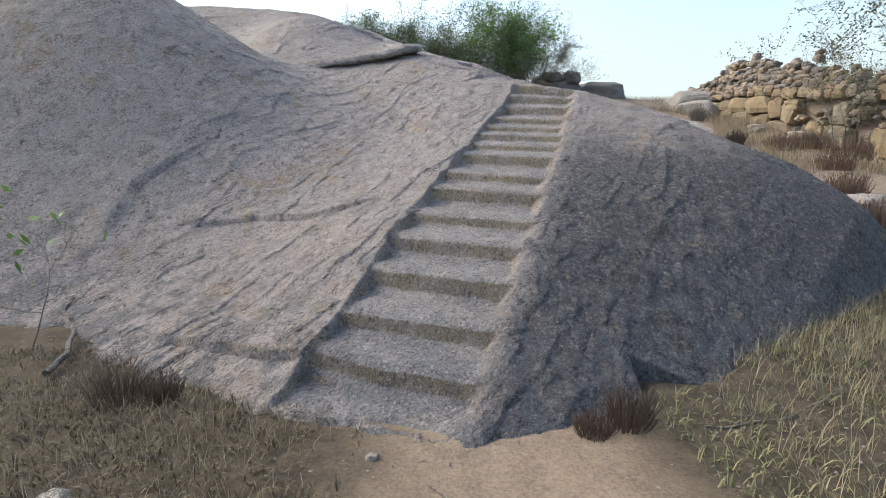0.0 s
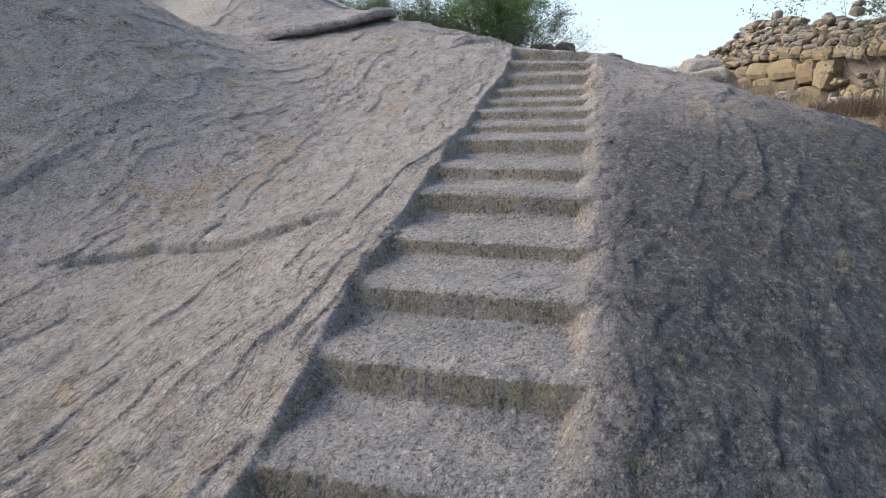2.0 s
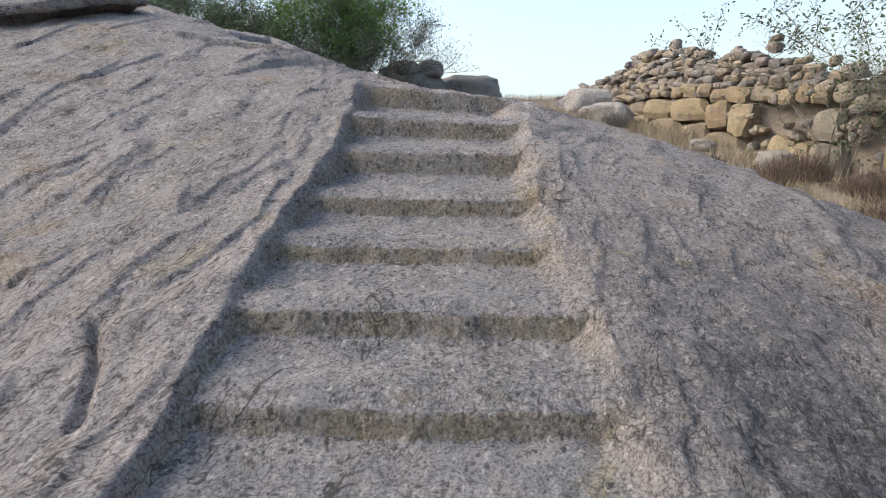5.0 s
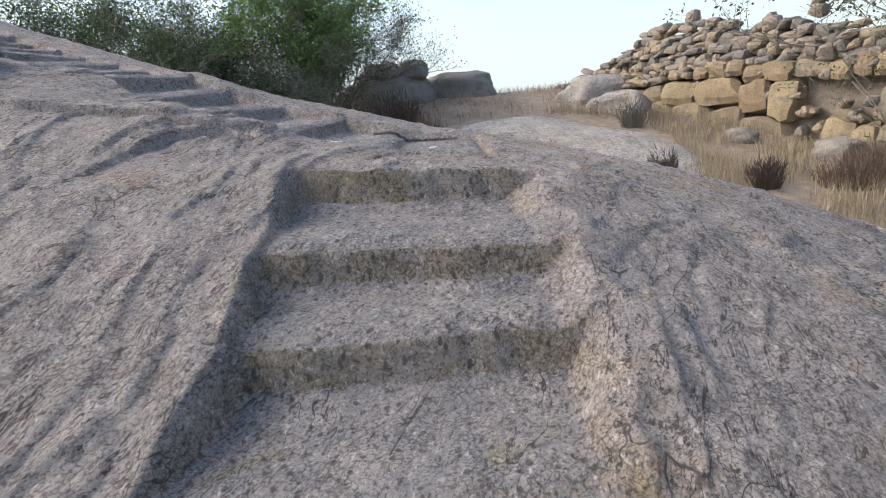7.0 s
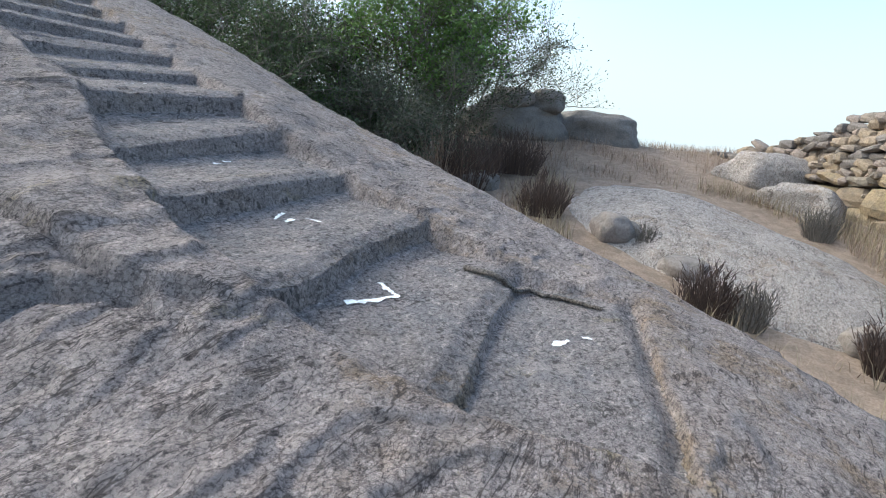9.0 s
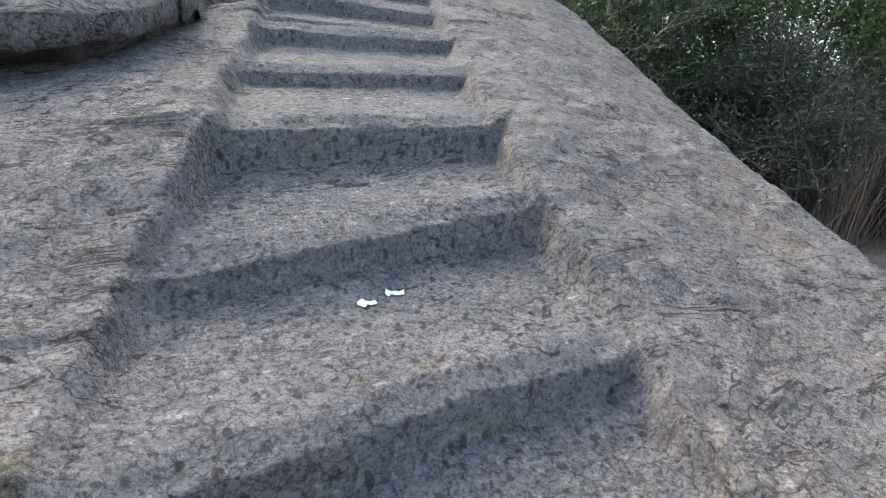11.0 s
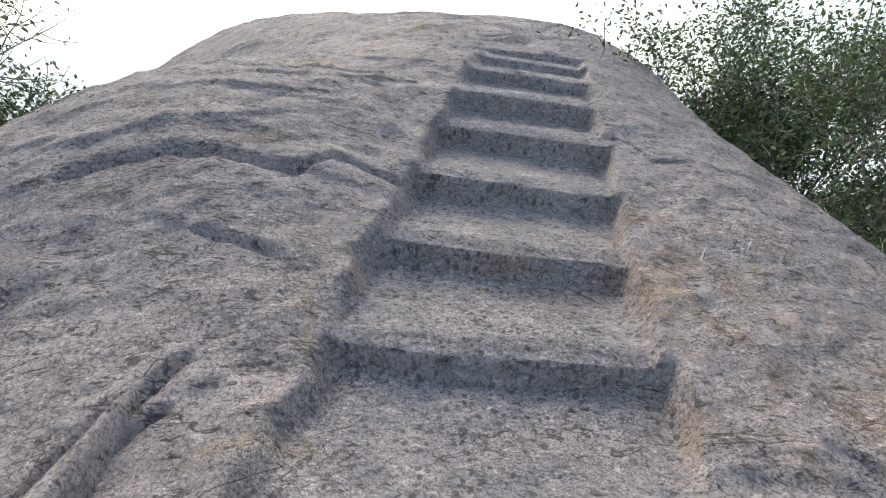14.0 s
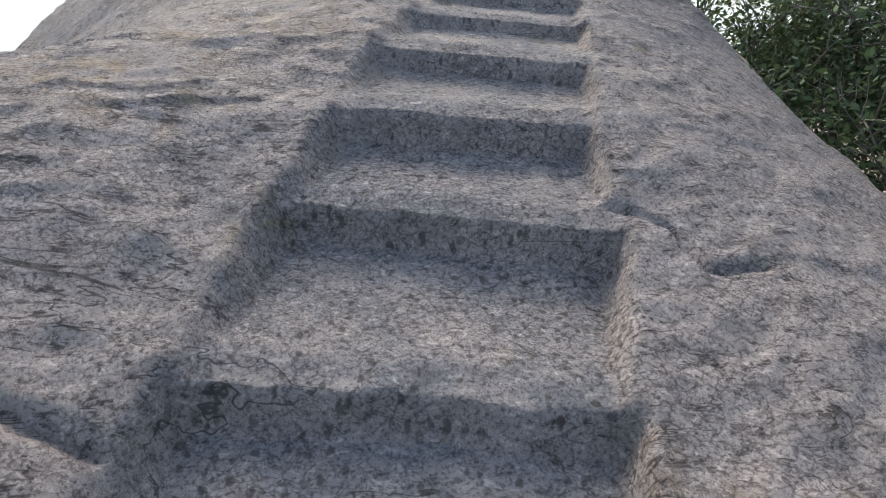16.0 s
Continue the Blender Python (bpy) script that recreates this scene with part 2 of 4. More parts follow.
def crack(z, x, y, points, lift, depth, thin):
    """A split along a line of points: a groove, with the rock to its left raised a little."""
    best, side = np.full_like(x, 9.0), np.zeros_like(x)
    wx = x + 0.05 * layered(x * 4, y * 4, 131)
    wy = y + 0.05 * layered(x * 4, y * 4, 137)
    for (ax, ay), (bx, by) in zip(points, points[1:]):
        dx, dy = bx - ax, by - ay
        long = math.hypot(dx, dy)
        t = np.clip(((wx - ax) * dx + (wy - ay) * dy) / long**2, 0, 1)
        off = np.hypot(wx - ax - t * dx, wy - ay - t * dy)
        turn = (dx * (wy - ay) - dy * (wx - ax)) / long
        side = np.where(off < best, turn, side)
        best = np.minimum(best, off)
    z = z - depth * np.exp(-((best / thin) ** 2))
    return z + lift * ease(-0.01, 0.02, side) * np.exp(-((best / 0.35) ** 2))


def ground_height(x, y):
    rise = 0.24 * np.logaddexp(0, (y - 5.2) * 2.5) / 2.5
    rise = np.minimum(rise, 4.0 - 0.06 * np.maximum(0, y - 24)) if np.ndim(y) else rise
    rise = np.clip(rise, -4, None) * ease(-2.0, 3.5, x)
    far = np.hypot(x - 4, y - 8)
    rise = rise - np.minimum(0.5 * np.maximum(0, -13.0 - x), 60)
    return rise + 0.12 * layered(x * 0.6, y * 0.6, 201) * ease(0, 3, far) + 0.03 * layered(x * 4, y * 4, 207)


def top_at(x, y):
    ax, ay = np.array([float(x)]), np.array([float(y)])
    return float(max(rock_height(ax, ay)[0], ground_height(ax, ay)[0]))


def soil_at(x, y):
    return float(ground_height(np.array([float(x)]), np.array([float(y)]))[0])


# ---- materials ----
class Paint:
    """A node material in the making."""

    def __init__(self, name, rough=0.9):
        self.mat = bpy.data.materials.new(name)
        self.mat.use_nodes = True
        self.tree = self.mat.node_tree
        self.bsdf = self.tree.nodes["Principled BSDF"]
        self.bsdf.inputs["Roughness"].default_value = rough
        self.bsdf.inputs["Specular IOR Level"].default_value = 0.25
        geo = self.tree.nodes.new("ShaderNodeNewGeometry")
        self.normal = geo.outputs["True Normal"]
        self.place, self.island = geo.outputs["Position"], geo.outputs["Random Per Island"]

    def put(self, value, socket):
        if isinstance(value, bpy.types.NodeSocket):
            self.tree.links.new(value, socket)
        else:
            socket.default_value = value

    def noise(self, scale, detail=5, rough=0.6, place=None, stretch=None, turn=(0, 0, 0), warp=0.0):
        at = place or self.place
        if stretch:
            m = self.tree.nodes.new("ShaderNodeMapping")
            m.vector_type = "TEXTURE"
            m.inputs["Scale"].default_value = [1 / v for v in stretch]
            m.inputs["Rotation"].default_value = turn
            self.tree.links.new(at, m.inputs["Vector"])
            at = m.outputs[0]
        n = self.tree.nodes.new("ShaderNodeTexNoise")
        n.inputs["Scale"].default_value, n.inputs["Detail"].default_value = scale, detail
        n.inputs["Roughness"].default_value, n.inputs["Distortion"].default_value = rough, warp
        self.tree.links.new(at, n.inputs["Vector"])
        return n.outputs["Fac"]

    def cells(self, scale, feature, stretch=(1, 1, 1), turn=(0, 0, 0), warp=0.25):
        """Distances in a net of cells, on bent ground."""
        m = self.tree.nodes.new("ShaderNodeMapping")
        m.vector_type = "TEXTURE"
        m.inputs["Scale"].default_value, m.inputs["Rotation"].default_value = [1 / v for v in stretch], turn
        bend = self.tree.nodes.new("ShaderNodeTexNoise")
        bend.inputs["Scale"].default_value, bend.inputs["Detail"].default_value = scale * 1.3, 4
        add = self.tree.nodes.new("ShaderNodeMix")
        add.data_type, add.blend_type = "RGBA", "LINEAR_LIGHT"
        add.inputs["Factor"].default_value = warp / scale
        n = self.tree.nodes.new("ShaderNodeTexVoronoi")
        n.feature = feature
        n.inputs["Scale"].default_value = scale
        self.tree.links.new(self.place, bend.inputs["Vector"])
        self.tree.links.new(self.place, add.inputs["A"])
        self.tree.links.new(bend.outputs["Color"], add.inputs["B"])
        self.tree.links.new(add.outputs["Result"], m.inputs["Vector"])
        self.tree.links.new(m.outputs[0], n.inputs["Vector"])
        return n.outputs["Distance"]

    def band(self, value, a, b, low=0.0, high=1.0):
        n = self.tree.nodes.new("ShaderNodeMapRange")
        n.interpolation_type = "SMOOTHSTEP"
        self.put(value, n.inputs["Value"])
        for key, v in (("From Min", a), ("From Max", b), ("To Min", low), ("To Max", high)):
            n.inputs[key].default_value = v
        return n.outputs[0]

    def math(self, op, a, b=0.0):
        n = self.tree.nodes.new("ShaderNodeMath")
        n.operation = op
        self.put(a, n.inputs[0])
        self.put(b, n.inputs[1])
        return n.outputs[0]

    def mix(self, share, a, b, kind="MIX"):
        n = self.tree.nodes.new("ShaderNodeMix")
        n.data_type, n.blend_type = "RGBA", kind
        self.put(share, n.inputs["Factor"])
        self.put(a if isinstance(a, bpy.types.NodeSocket) else (*a, 1), n.inputs["A"])
        self.put(b if isinstance(b, bpy.types.NodeSocket) else (*b, 1), n.inputs["B"])
        return n.outputs["Result"]

    def split(self):
        n = self.tree.nodes.new("ShaderNodeSeparateXYZ")
        self.tree.links.new(self.place, n.inputs[0])
        return n.outputs

    def random(self):
        return self.tree.nodes.new("ShaderNodeObjectInfo").outputs["Random"]

    def bump(self, *heights):
        last = None
        for value, strength, deep in heights:
            n = self.tree.nodes.new("ShaderNodeBump")
            n.inputs["Strength"].default_value, n.inputs["Distance"].default_value = strength, deep
            self.put(value, n.inputs["Height"])
            if last:
                self.tree.links.new(last, n.inputs["Normal"])
            last = n.outputs[0]
        self.tree.links.new(last, self.bsdf.inputs["Normal"])

    def done(self, colour):
        self.put(colour if isinstance(colour, bpy.types.NodeSocket) else (*colour, 1), self.bsdf.inputs["Base Color"])
        return self.mat


def granite(name, pale, warm, dark, stained=False):
    p = Paint(name, 0.88)
    slant = (0, 0, radians(-35))
    big = p.noise(0.8, 6, 0.65, warp=0.6)
    mid = p.noise(5, 7, 0.72)
    grain = p.noise(95, 4, 0.75)
    chip = p.noise(42, 8, 0.75, stretch=(1.0, 0.5, 0.8), turn=slant, warp=0.5)
    streak = p.noise(9, 7, 0.72, stretch=(1.0, 0.22, 0.6), turn=slant, warp=0.6)
    colour = p.mix(p.band(mid, 0.35, 0.68), pale, tuple(v * 0.78 for v in pale))
    colour = p.mix(p.math("MULTIPLY", p.band(big, 0.51, 0.64), p.band(mid, 0.42, 0.62, 0, 0.7)), colour, warm)
    colour = p.mix(p.band(streak, 0.56, 0.68, 0, 0.5), colour, dark)
    hewn, bare = None, 1.0
    if stained:
        x, y, z = p.split()
        cut = p.tree.nodes.new("ShaderNodeAttribute")
        cut.attribute_name = "hewn"
        hewn = cut.outputs["Fac"]
        # dark runoff crust on the flank beyond the lower flight
        across = p.math("SUBTRACT", p.math("MULTIPLY", x, 0.947), p.math("MULTIPLY", y, 0.321))
        edge = p.math("ADD", across, p.math("MULTIPLY", p.math("SUBTRACT", big, 0.5), 0.9))
        crust = p.math("MULTIPLY", p.band(edge, -1.05, -0.50), p.band(p.math("ADD", z, p.math("MULTIPLY", p.math("SUBTRACT", big, 0.5), 1.6)), 2.6, 1.5))
        crust = p.math("MULTIPLY", crust, p.band(p.noise(17, 7, 0.78), 0.34, 0.54, 0.42, 0.90))
        bare = p.math("SUBTRACT", 1.0, p.math("MULTIPLY", crust, 0.65))
        colour = p.mix(crust, colour, (0.075, 0.076, 0.085))
        foot = p.math("MULTIPLY", p.band(z, 0.75, 0.1), p.band(p.noise(3, 6, 0.7), 0.40, 0.58, 0, 0.75))
        colour = p.mix(foot, colour, (0.15, 0.15, 0.165))
        # ochre lichen along the hewn faces of the lower flight, bluish fresh grain on its treads
        facing = p.tree.nodes.new("ShaderNodeSeparateXYZ")
        p.tree.links.new(p.normal, facing.inputs[0])
        steep = p.band(facing.outputs[2], 0.80, 0.55)
        ochre = p.math("MULTIPLY", steep, p.band(p.noise(3.5, 7, 0.72), 0.38, 0.58, 0.25, 0.75))
        ochre = p.math("MULTIPLY", p.math("MULTIPLY", ochre, p.band(y, 12.0, 10.8)), hewn)
        colour = p.mix(ochre, colour, (0.34, 0.265, 0.17))
        level_cut = p.math("MULTIPLY", hewn, p.band(facing.outputs[2], 0.75, 0.92))
        colour = p.mix(p.math("MULTIPLY", level_cut, p.band(mid, 0.40, 0.62, 0.25, 0.7)), colour, (0.27, 0.265, 0.28))
        patch = p.math("MULTIPLY", p.band(p.noise(2.3, 7, 0.7, warp=0.8), 0.59, 0.68, 0, 0.6), p.band(grain, 0.30, 0.60))
        colour = p.mix(patch, colour, (0.34, 0.27, 0.13))
    # light feldspar flecks and dark mica grains; their contrast also paints relief shading
    colour = p.mix(p.math("MULTIPLY", p.band(chip, 0.54, 0.64, 0, 0.65), bare), colour, tuple(min(0.80, v * 1.6) for v in pale))
    colour = p.mix(p.band(chip, 0.46, 0.37, 0, 0.9), colour, p.mix(1.0, colour, (0.38, 0.37, 0.38), "MULTIPLY"))
    colour = p.mix(p.band(grain, 0.52, 0.36), colour, p.mix(1.0, colour, (0.45, 0.45, 0.47), "MULTIPLY"))
    colour = p.mix(p.band(grain, 0.56, 0.70, 0, 0.6), colour, p.mix(1.0, colour, (1.45, 1.43, 1.40), "MULTIPLY"))
    # chisel pits, mostly on the hewn faces
    pits = p.cells(27, "F1", stretch=(1.0, 1.0, 0.45), warp=0.35)
    where = p.band(p.noise(2.2, 5, 0.65), 0.50, 0.62, 0, 0.7)
    if hewn:
        where = p.math("MAXIMUM", p.math("MULTIPLY", hewn, p.band(p.noise(3.1, 4, 0.6), 0.34, 0.50)), p.math("MULTIPLY", where, 0.7))
    pit = p.math("MULTIPLY", p.band(pits, 0.31, 0.17), where)
    # shade inside the pits, painted as dark spots
    colour = p.mix(p.math("MULTIPLY", pit, 0.8), colour, tuple(v * 0.6 for v in dark))
    # hairline splits: thin level lines of a bent noise, broken up
    level = p.noise(1.7, 5, 0.6, stretch=(1.0, 0.3, 0.7), turn=slant, warp=0.9)
    split = p.band(p.math("ABSOLUTE", p.math("SUBTRACT", level, 0.5)), 0.0045, 0.001)
    split = p.math("MULTIPLY", split, p.band(p.noise(2.6, 5, 0.6), 0.49, 0.54))
    # many short flaky edges up the slope, and fine wrinkles
    lines = None
    for scale, thin, gate in ((3.2, 0.012, 0.50), (6.5, 0.016, 0.51), (12.0, 0.022, 0.52)):
        flaky = p.noise(scale, 5, 0.62, stretch=(1.0, 0.22, 0.6), turn=slant, warp=0.8)
        flaky = p.math("MULTIPLY", p.band(p.math("ABSOLUTE", p.math("SUBTRACT", flaky, 0.5)), thin, thin * 0.2), p.band(p.noise(scale * 1.3, 5, 0.65), gate, gate + 0.05))
        lines = p.math("MAXIMUM", lines, flaky) if lines else flaky
    if hewn:
        lines = p.math("MULTIPLY", lines, p.band(hewn, 0.6, 0.0, 0.25, 1.0))
    wrinkle = p.cells(36, "DISTANCE_TO_EDGE", stretch=(1.0, 0.6, 0.8), turn=slant, warp=0.6)
    wrinkle = p.math("MULTIPLY", p.band(wrinkle, 0.11, 0.0), p.band(p.noise(3.4, 6, 0.7), 0.38, 0.56, 0.1, 1.0))
    marks = p.math("MAXIMUM", p.math("MULTIPLY", lines, 0.8), p.math("MULTIPLY", wrinkle, 0.55))
    # shade along the edges, in the wrinkles and splits goes into the colour
    colour = p.mix(marks, colour, p.mix(1.0, colour, (0.16, 0.145, 0.14), "MULTIPLY"))
    colour = p.mix(p.math("MULTIPLY", split, 0.8), colour, (0.06, 0.05, 0.045))
    p.bump((split, -1.0, 0.03), (marks, -1.0, 0.025), (streak, 1.0, 0.06), (mid, 0.5, 0.05), (chip, 1.0, 0.035), (pit, -1.0, 0.022), (grain, 1.0, 0.010))
    return p.done(colour)


ROCK = granite("rock", (0.46, 0.39, 0.365), (0.43, 0.30, 0.19), (0.17, 0.145, 0.135), True)
PALE_ROCK = granite("pale_rock", (0.60, 0.52, 0.465), (0.44, 0.33, 0.24), (0.25, 0.21, 0.19))


def stone_paint(name, tones):
    p = Paint(name, 0.9)
    r = p.random()
    mid, fine = p.noise(5, 6, 0.65), p.noise(38, 4, 0.7)
    colour = p.mix(p.band(r, 0.25, 0.5), tones[0], tones[1])
    colour = p.mix(p.band(r, 0.62, 0.8), colour, tones[2])
    colour = p.mix(p.band(mid, 0.45, 0.7, 0, 0.7), colour, tones[3])
    colour = p.mix(p.band(fine, 0.35, 0.7), colour, p.mix(1.0, colour, (0.66, 0.65, 0.64), "MULTIPLY"))
    p.bump((mid, 0.6, 0.04), (fine, 0.7, 0.012))
    return p.done(colour)


BLOCKS = stone_paint("yellow_stone", ((0.32, 0.245, 0.155), (0.27, 0.195, 0.125), (0.25, 0.21, 0.165), (0.13, 0.115, 0.10)))
RUBBLE = stone_paint("grey_stone", ((0.26, 0.21, 0.18), (0.31, 0.24, 0.17), (0.20, 0.175, 0.16), (0.14, 0.125, 0.115)))
BOULDER = stone_paint("boulder", ((0.25, 0.215, 0.19), (0.27, 0.23, 0.205), (0.22, 0.195, 0.175), (0.13, 0.12, 0.112)))


def earth():
    p = Paint("earth", 0.95)
    x, y, z = p.split()
    big, mid, fine = p.noise(0.9, 5, 0.6), p.noise(6, 6, 0.65), p.noise(45, 4, 0.7)
    trod = p.math("ABSOLUTE", p.math("SUBTRACT", p.math("ADD", x, p.math("MULTIPLY", big, 1.2)), 0.95))
    path = p.math("MULTIPLY", p.band(trod, 1.25, 0.35), p.band(y, 4.0, 3.0))
    litter = p.mix(p.band(mid, 0.35, 0.65), (0.05, 0.038, 0.026), (0.10, 0.076, 0.052))
    soil = p.mix(p.band(mid, 0.3, 0.7), (0.28, 0.21, 0.155), (0.21, 0.155, 0.115))
    colour = p.mix(path, litter, soil)
    # dry stony soil on the saddle
    colour = p.mix(p.band(y, 6.0, 10.0), colour, p.mix(p.band(mid, 0.3, 0.7), (0.34, 0.26, 0.20), (0.22, 0.165, 0.125)))
    colour = p.mix(p.band(fine, 0.3, 0.75), colour, p.mix(1.0, colour, (0.6, 0.58, 0.55), "MULTIPLY"))
    p.bump((mid, 0.6, 0.05), (fine, 0.8, 0.012))
    return p.done(colour)


EARTH = earth()


def leafy(name, a, b, through_light=0.25):
    p = Paint(name, 0.65)
    colour = p.mix(p.band(p.island, 0.0, 1.0), a, b)
    p.bsdf.inputs["Subsurface Weight"].default_value = 0.0
    if through_light:
        shine = p.tree.nodes.new("ShaderNodeBsdfTranslucent")
        p.tree.links.new(colour, shine.inputs["Color"])
        blend = p.tree.nodes.new("ShaderNodeMixShader")
        blend.inputs[0].default_value = through_light
        p.tree.links.new(p.bsdf.outputs[0], blend.inputs[1])
        p.tree.links.new(shine.outputs[0], blend.inputs[2])
        p.tree.links.new(blend.outputs[0], p.tree.nodes["Material Output"].inputs["Surface"])
    return p.done(colour)


LEAF = leafy("green_leaves", (0.045, 0.066, 0.028), (0.105, 0.14, 0.06))
LEAF_BRIGHT = leafy("bright_leaves", (0.09, 0.16, 0.035), (0.16, 0.24, 0.07))
LEAF_DULL = leafy("dull_leaves", (0.06, 0.075, 0.045), (0.13, 0.14, 0.09))
STRAW = leafy("straw", (0.21, 0.165, 0.105), (0.37, 0.30, 0.20), 0.15)
DRY_GRASS = leafy("dry_grass", (0.05, 0.038, 0.024), (0.20, 0.155, 0.095), 0.15)
GREEN_GRASS = leafy("green_grass", (0.10, 0.11, 0.05), (0.26, 0.23, 0.12), 0.15)
BROWN_TWIG = leafy("brown_twigs", (0.055, 0.038, 0.032), (0.11, 0.075, 0.058), 0.0)
RUST_TWIG = leafy("rust_twigs", (0.11, 0.07, 0.05), (0.22, 0.15, 0.11), 0.0)
GREY_TWIG = leafy("grey_twigs", (0.10, 0.085, 0.07), (0.21, 0.18, 0.15), 0.0)
PINK_STRAW = leafy("pink_straw", (0.20, 0.14, 0.105), (0.36, 0.27, 0.20), 0.1)


def bark():
    p = Paint("bark", 0.9)
    n = p.noise(30, 5, 0.7, stretch=(1, 1, 0.2))
    p.bump((n, 0.8, 0.01))
    return p.done(p.mix(p.band(n, 0.35, 0.7), (0.09, 0.075, 0.06), (0.24, 0.20, 0.17)))


BARK = bark()


def lime():
    p = Paint("white_paint", 0.8)
    n = p.noise(40, 5, 0.7)
    p.bump((n, 0.5, 0.004))
    return p.done(p.mix(p.band(n, 0.4, 0.75), (0.82, 0.83, 0.84), (0.50, 0.49, 0.49)))


LIME = lime()
CHALK = Paint("chalk").done((0.37, 0.35, 0.33))


# ---- mesh helpers ----
def sheet(name, xs, ys, heights, material):
    """A surface over the lines xs and ys."""
    nx, ny = len(xs), len(ys)
    gx, gy = np.meshgrid(xs, ys)
    co = np.stack([gx, gy, heights], -1).reshape(-1, 3)
    i = np.arange(nx * ny).reshape(ny, nx)
    quads = np.stack([i[:-1, :-1], i[:-1, 1:], i[1:, 1:], i[1:, :-1]], -1).reshape(-1, 4)
    mesh = bpy.data.meshes.new(name)
    mesh.from_pydata(co, [], quads)
    mesh.polygons.foreach_set("use_smooth", np.ones(len(quads), bool))
    mesh.materials.append(material)
    return new(name, mesh)


def mesh_of(name, verts, faces, material, smooth=False):
    mesh = bpy.data.meshes.new(name)
    mesh.from_pydata(verts, [], faces)
    if smooth:
        mesh.polygons.foreach_set("use_smooth", np.ones(len(faces), bool))
    mesh.materials.append(material)
    return mesh


def part(name, mesh, parent, label=""):
    ob = new(name, mesh)
    ob.parent = parent
    return tagged(ob, label)


def lines_between(cuts):
    """Grid lines through stretches of (start, end, step)."""
    out = []
    for a, b, step in cuts:
        out.extend(np.arange(a, b - step / 2, step))
    out.append(cuts[-1][1])
    return np.array(out)


# ---- ground and rock ----
gx = lines_between([(-3000, -400, 520), (-400, -60, 40), (-60, -14, 4), (-14, 14, 0.16), (14, 60, 4), (60, 400, 40), (400, 3000, 520)])
gy = lines_between([(-3000, -300, 540), (-300, -30, 30), (-30, -4, 2), (-4, 26, 0.16), (26, 60, 2), (60, 500, 40), (500, 3000, 500)])
mx, my = np.meshgrid(gx, gy)
ground = tagged(sheet("ground", gx, gy, ground_height(mx, my), EARTH), "dusty trodden earth with dry grass litter", "ground", kind="structure")



def haze():
    """The pale hazy distance all round."""
    m = bpy.data.materials.new("haze")
    m.use_nodes = True
    t = m.node_tree
    t.nodes.remove(t.nodes["Principled BSDF"])
    glow, clear, blend = t.nodes.new("ShaderNodeEmission"), t.nodes.new("ShaderNodeBsdfTransparent"), t.nodes.new("ShaderNodeMixShader")
    glow.inputs["Color"].default_value, glow.inputs["Strength"].default_value = (0.92, 0.97, 1.0, 1), 0.38
    geo, xyz, fade = t.nodes.new("ShaderNodeNewGeometry"), t.nodes.new("ShaderNodeSeparateXYZ"), t.nodes.new("ShaderNodeMapRange")
    for key, v in (("From Min", 10), ("From Max", 110), ("To Min", 0), ("To Max", 1)):
        fade.inputs[key].default_value = v
    t.links.new(geo.outputs["Position"], xyz.inputs[0])
    t.links.new(xyz.outputs[2], fade.inputs["Value"])
    t.links.new(fade.outputs[0], blend.inputs[0])
    t.links.new(glow.outputs[0], blend.inputs[1])
    t.links.new(clear.outputs[0], blend.inputs[2])
    t.links.new(blend.outputs[0], t.nodes["Material Output"].inputs["Surface"])
    ring = [(300 * math.cos(a), 300 * math.sin(a)) for a in np.linspace(0, 2 * math.pi, 65)[:-1]]
    verts = [(x, y, z) for z in (-70, 120) for x, y in ring]
    faces = [(k, (k + 1) % 64, (k + 1) % 64 + 64, k + 64) for k in range(64)]
    return tagged(new("backdrop", mesh_of("backdrop", verts, faces, m, True)), "pale hazy sky low over the distance", "backdrop", kind="structure")


haze()
rx = lines_between([(-16, -9, 0.25), (-9, -3.8, 0.07), (-3.8, 3.0, 0.015), (3.0, 9, 0.05)])
ry = lines_between([(1.6, 2.8, 0.06), (2.8, 18.4, 0.015), (18.4, 26, 0.08)])
mx, my = np.meshgrid(rx, ry)
heights, hewn = rock_height(mx, my, True)
rock = tagged(sheet("rock_hill", rx, ry, heights, ROCK),
              "bare grey granite hill with two flights of rough steps cut into it", "rock", kind="structure")
rock.data.attributes.new("hewn", "FLOAT", "POINT").data.foreach_set("value", hewn.ravel().astype(np.float32))


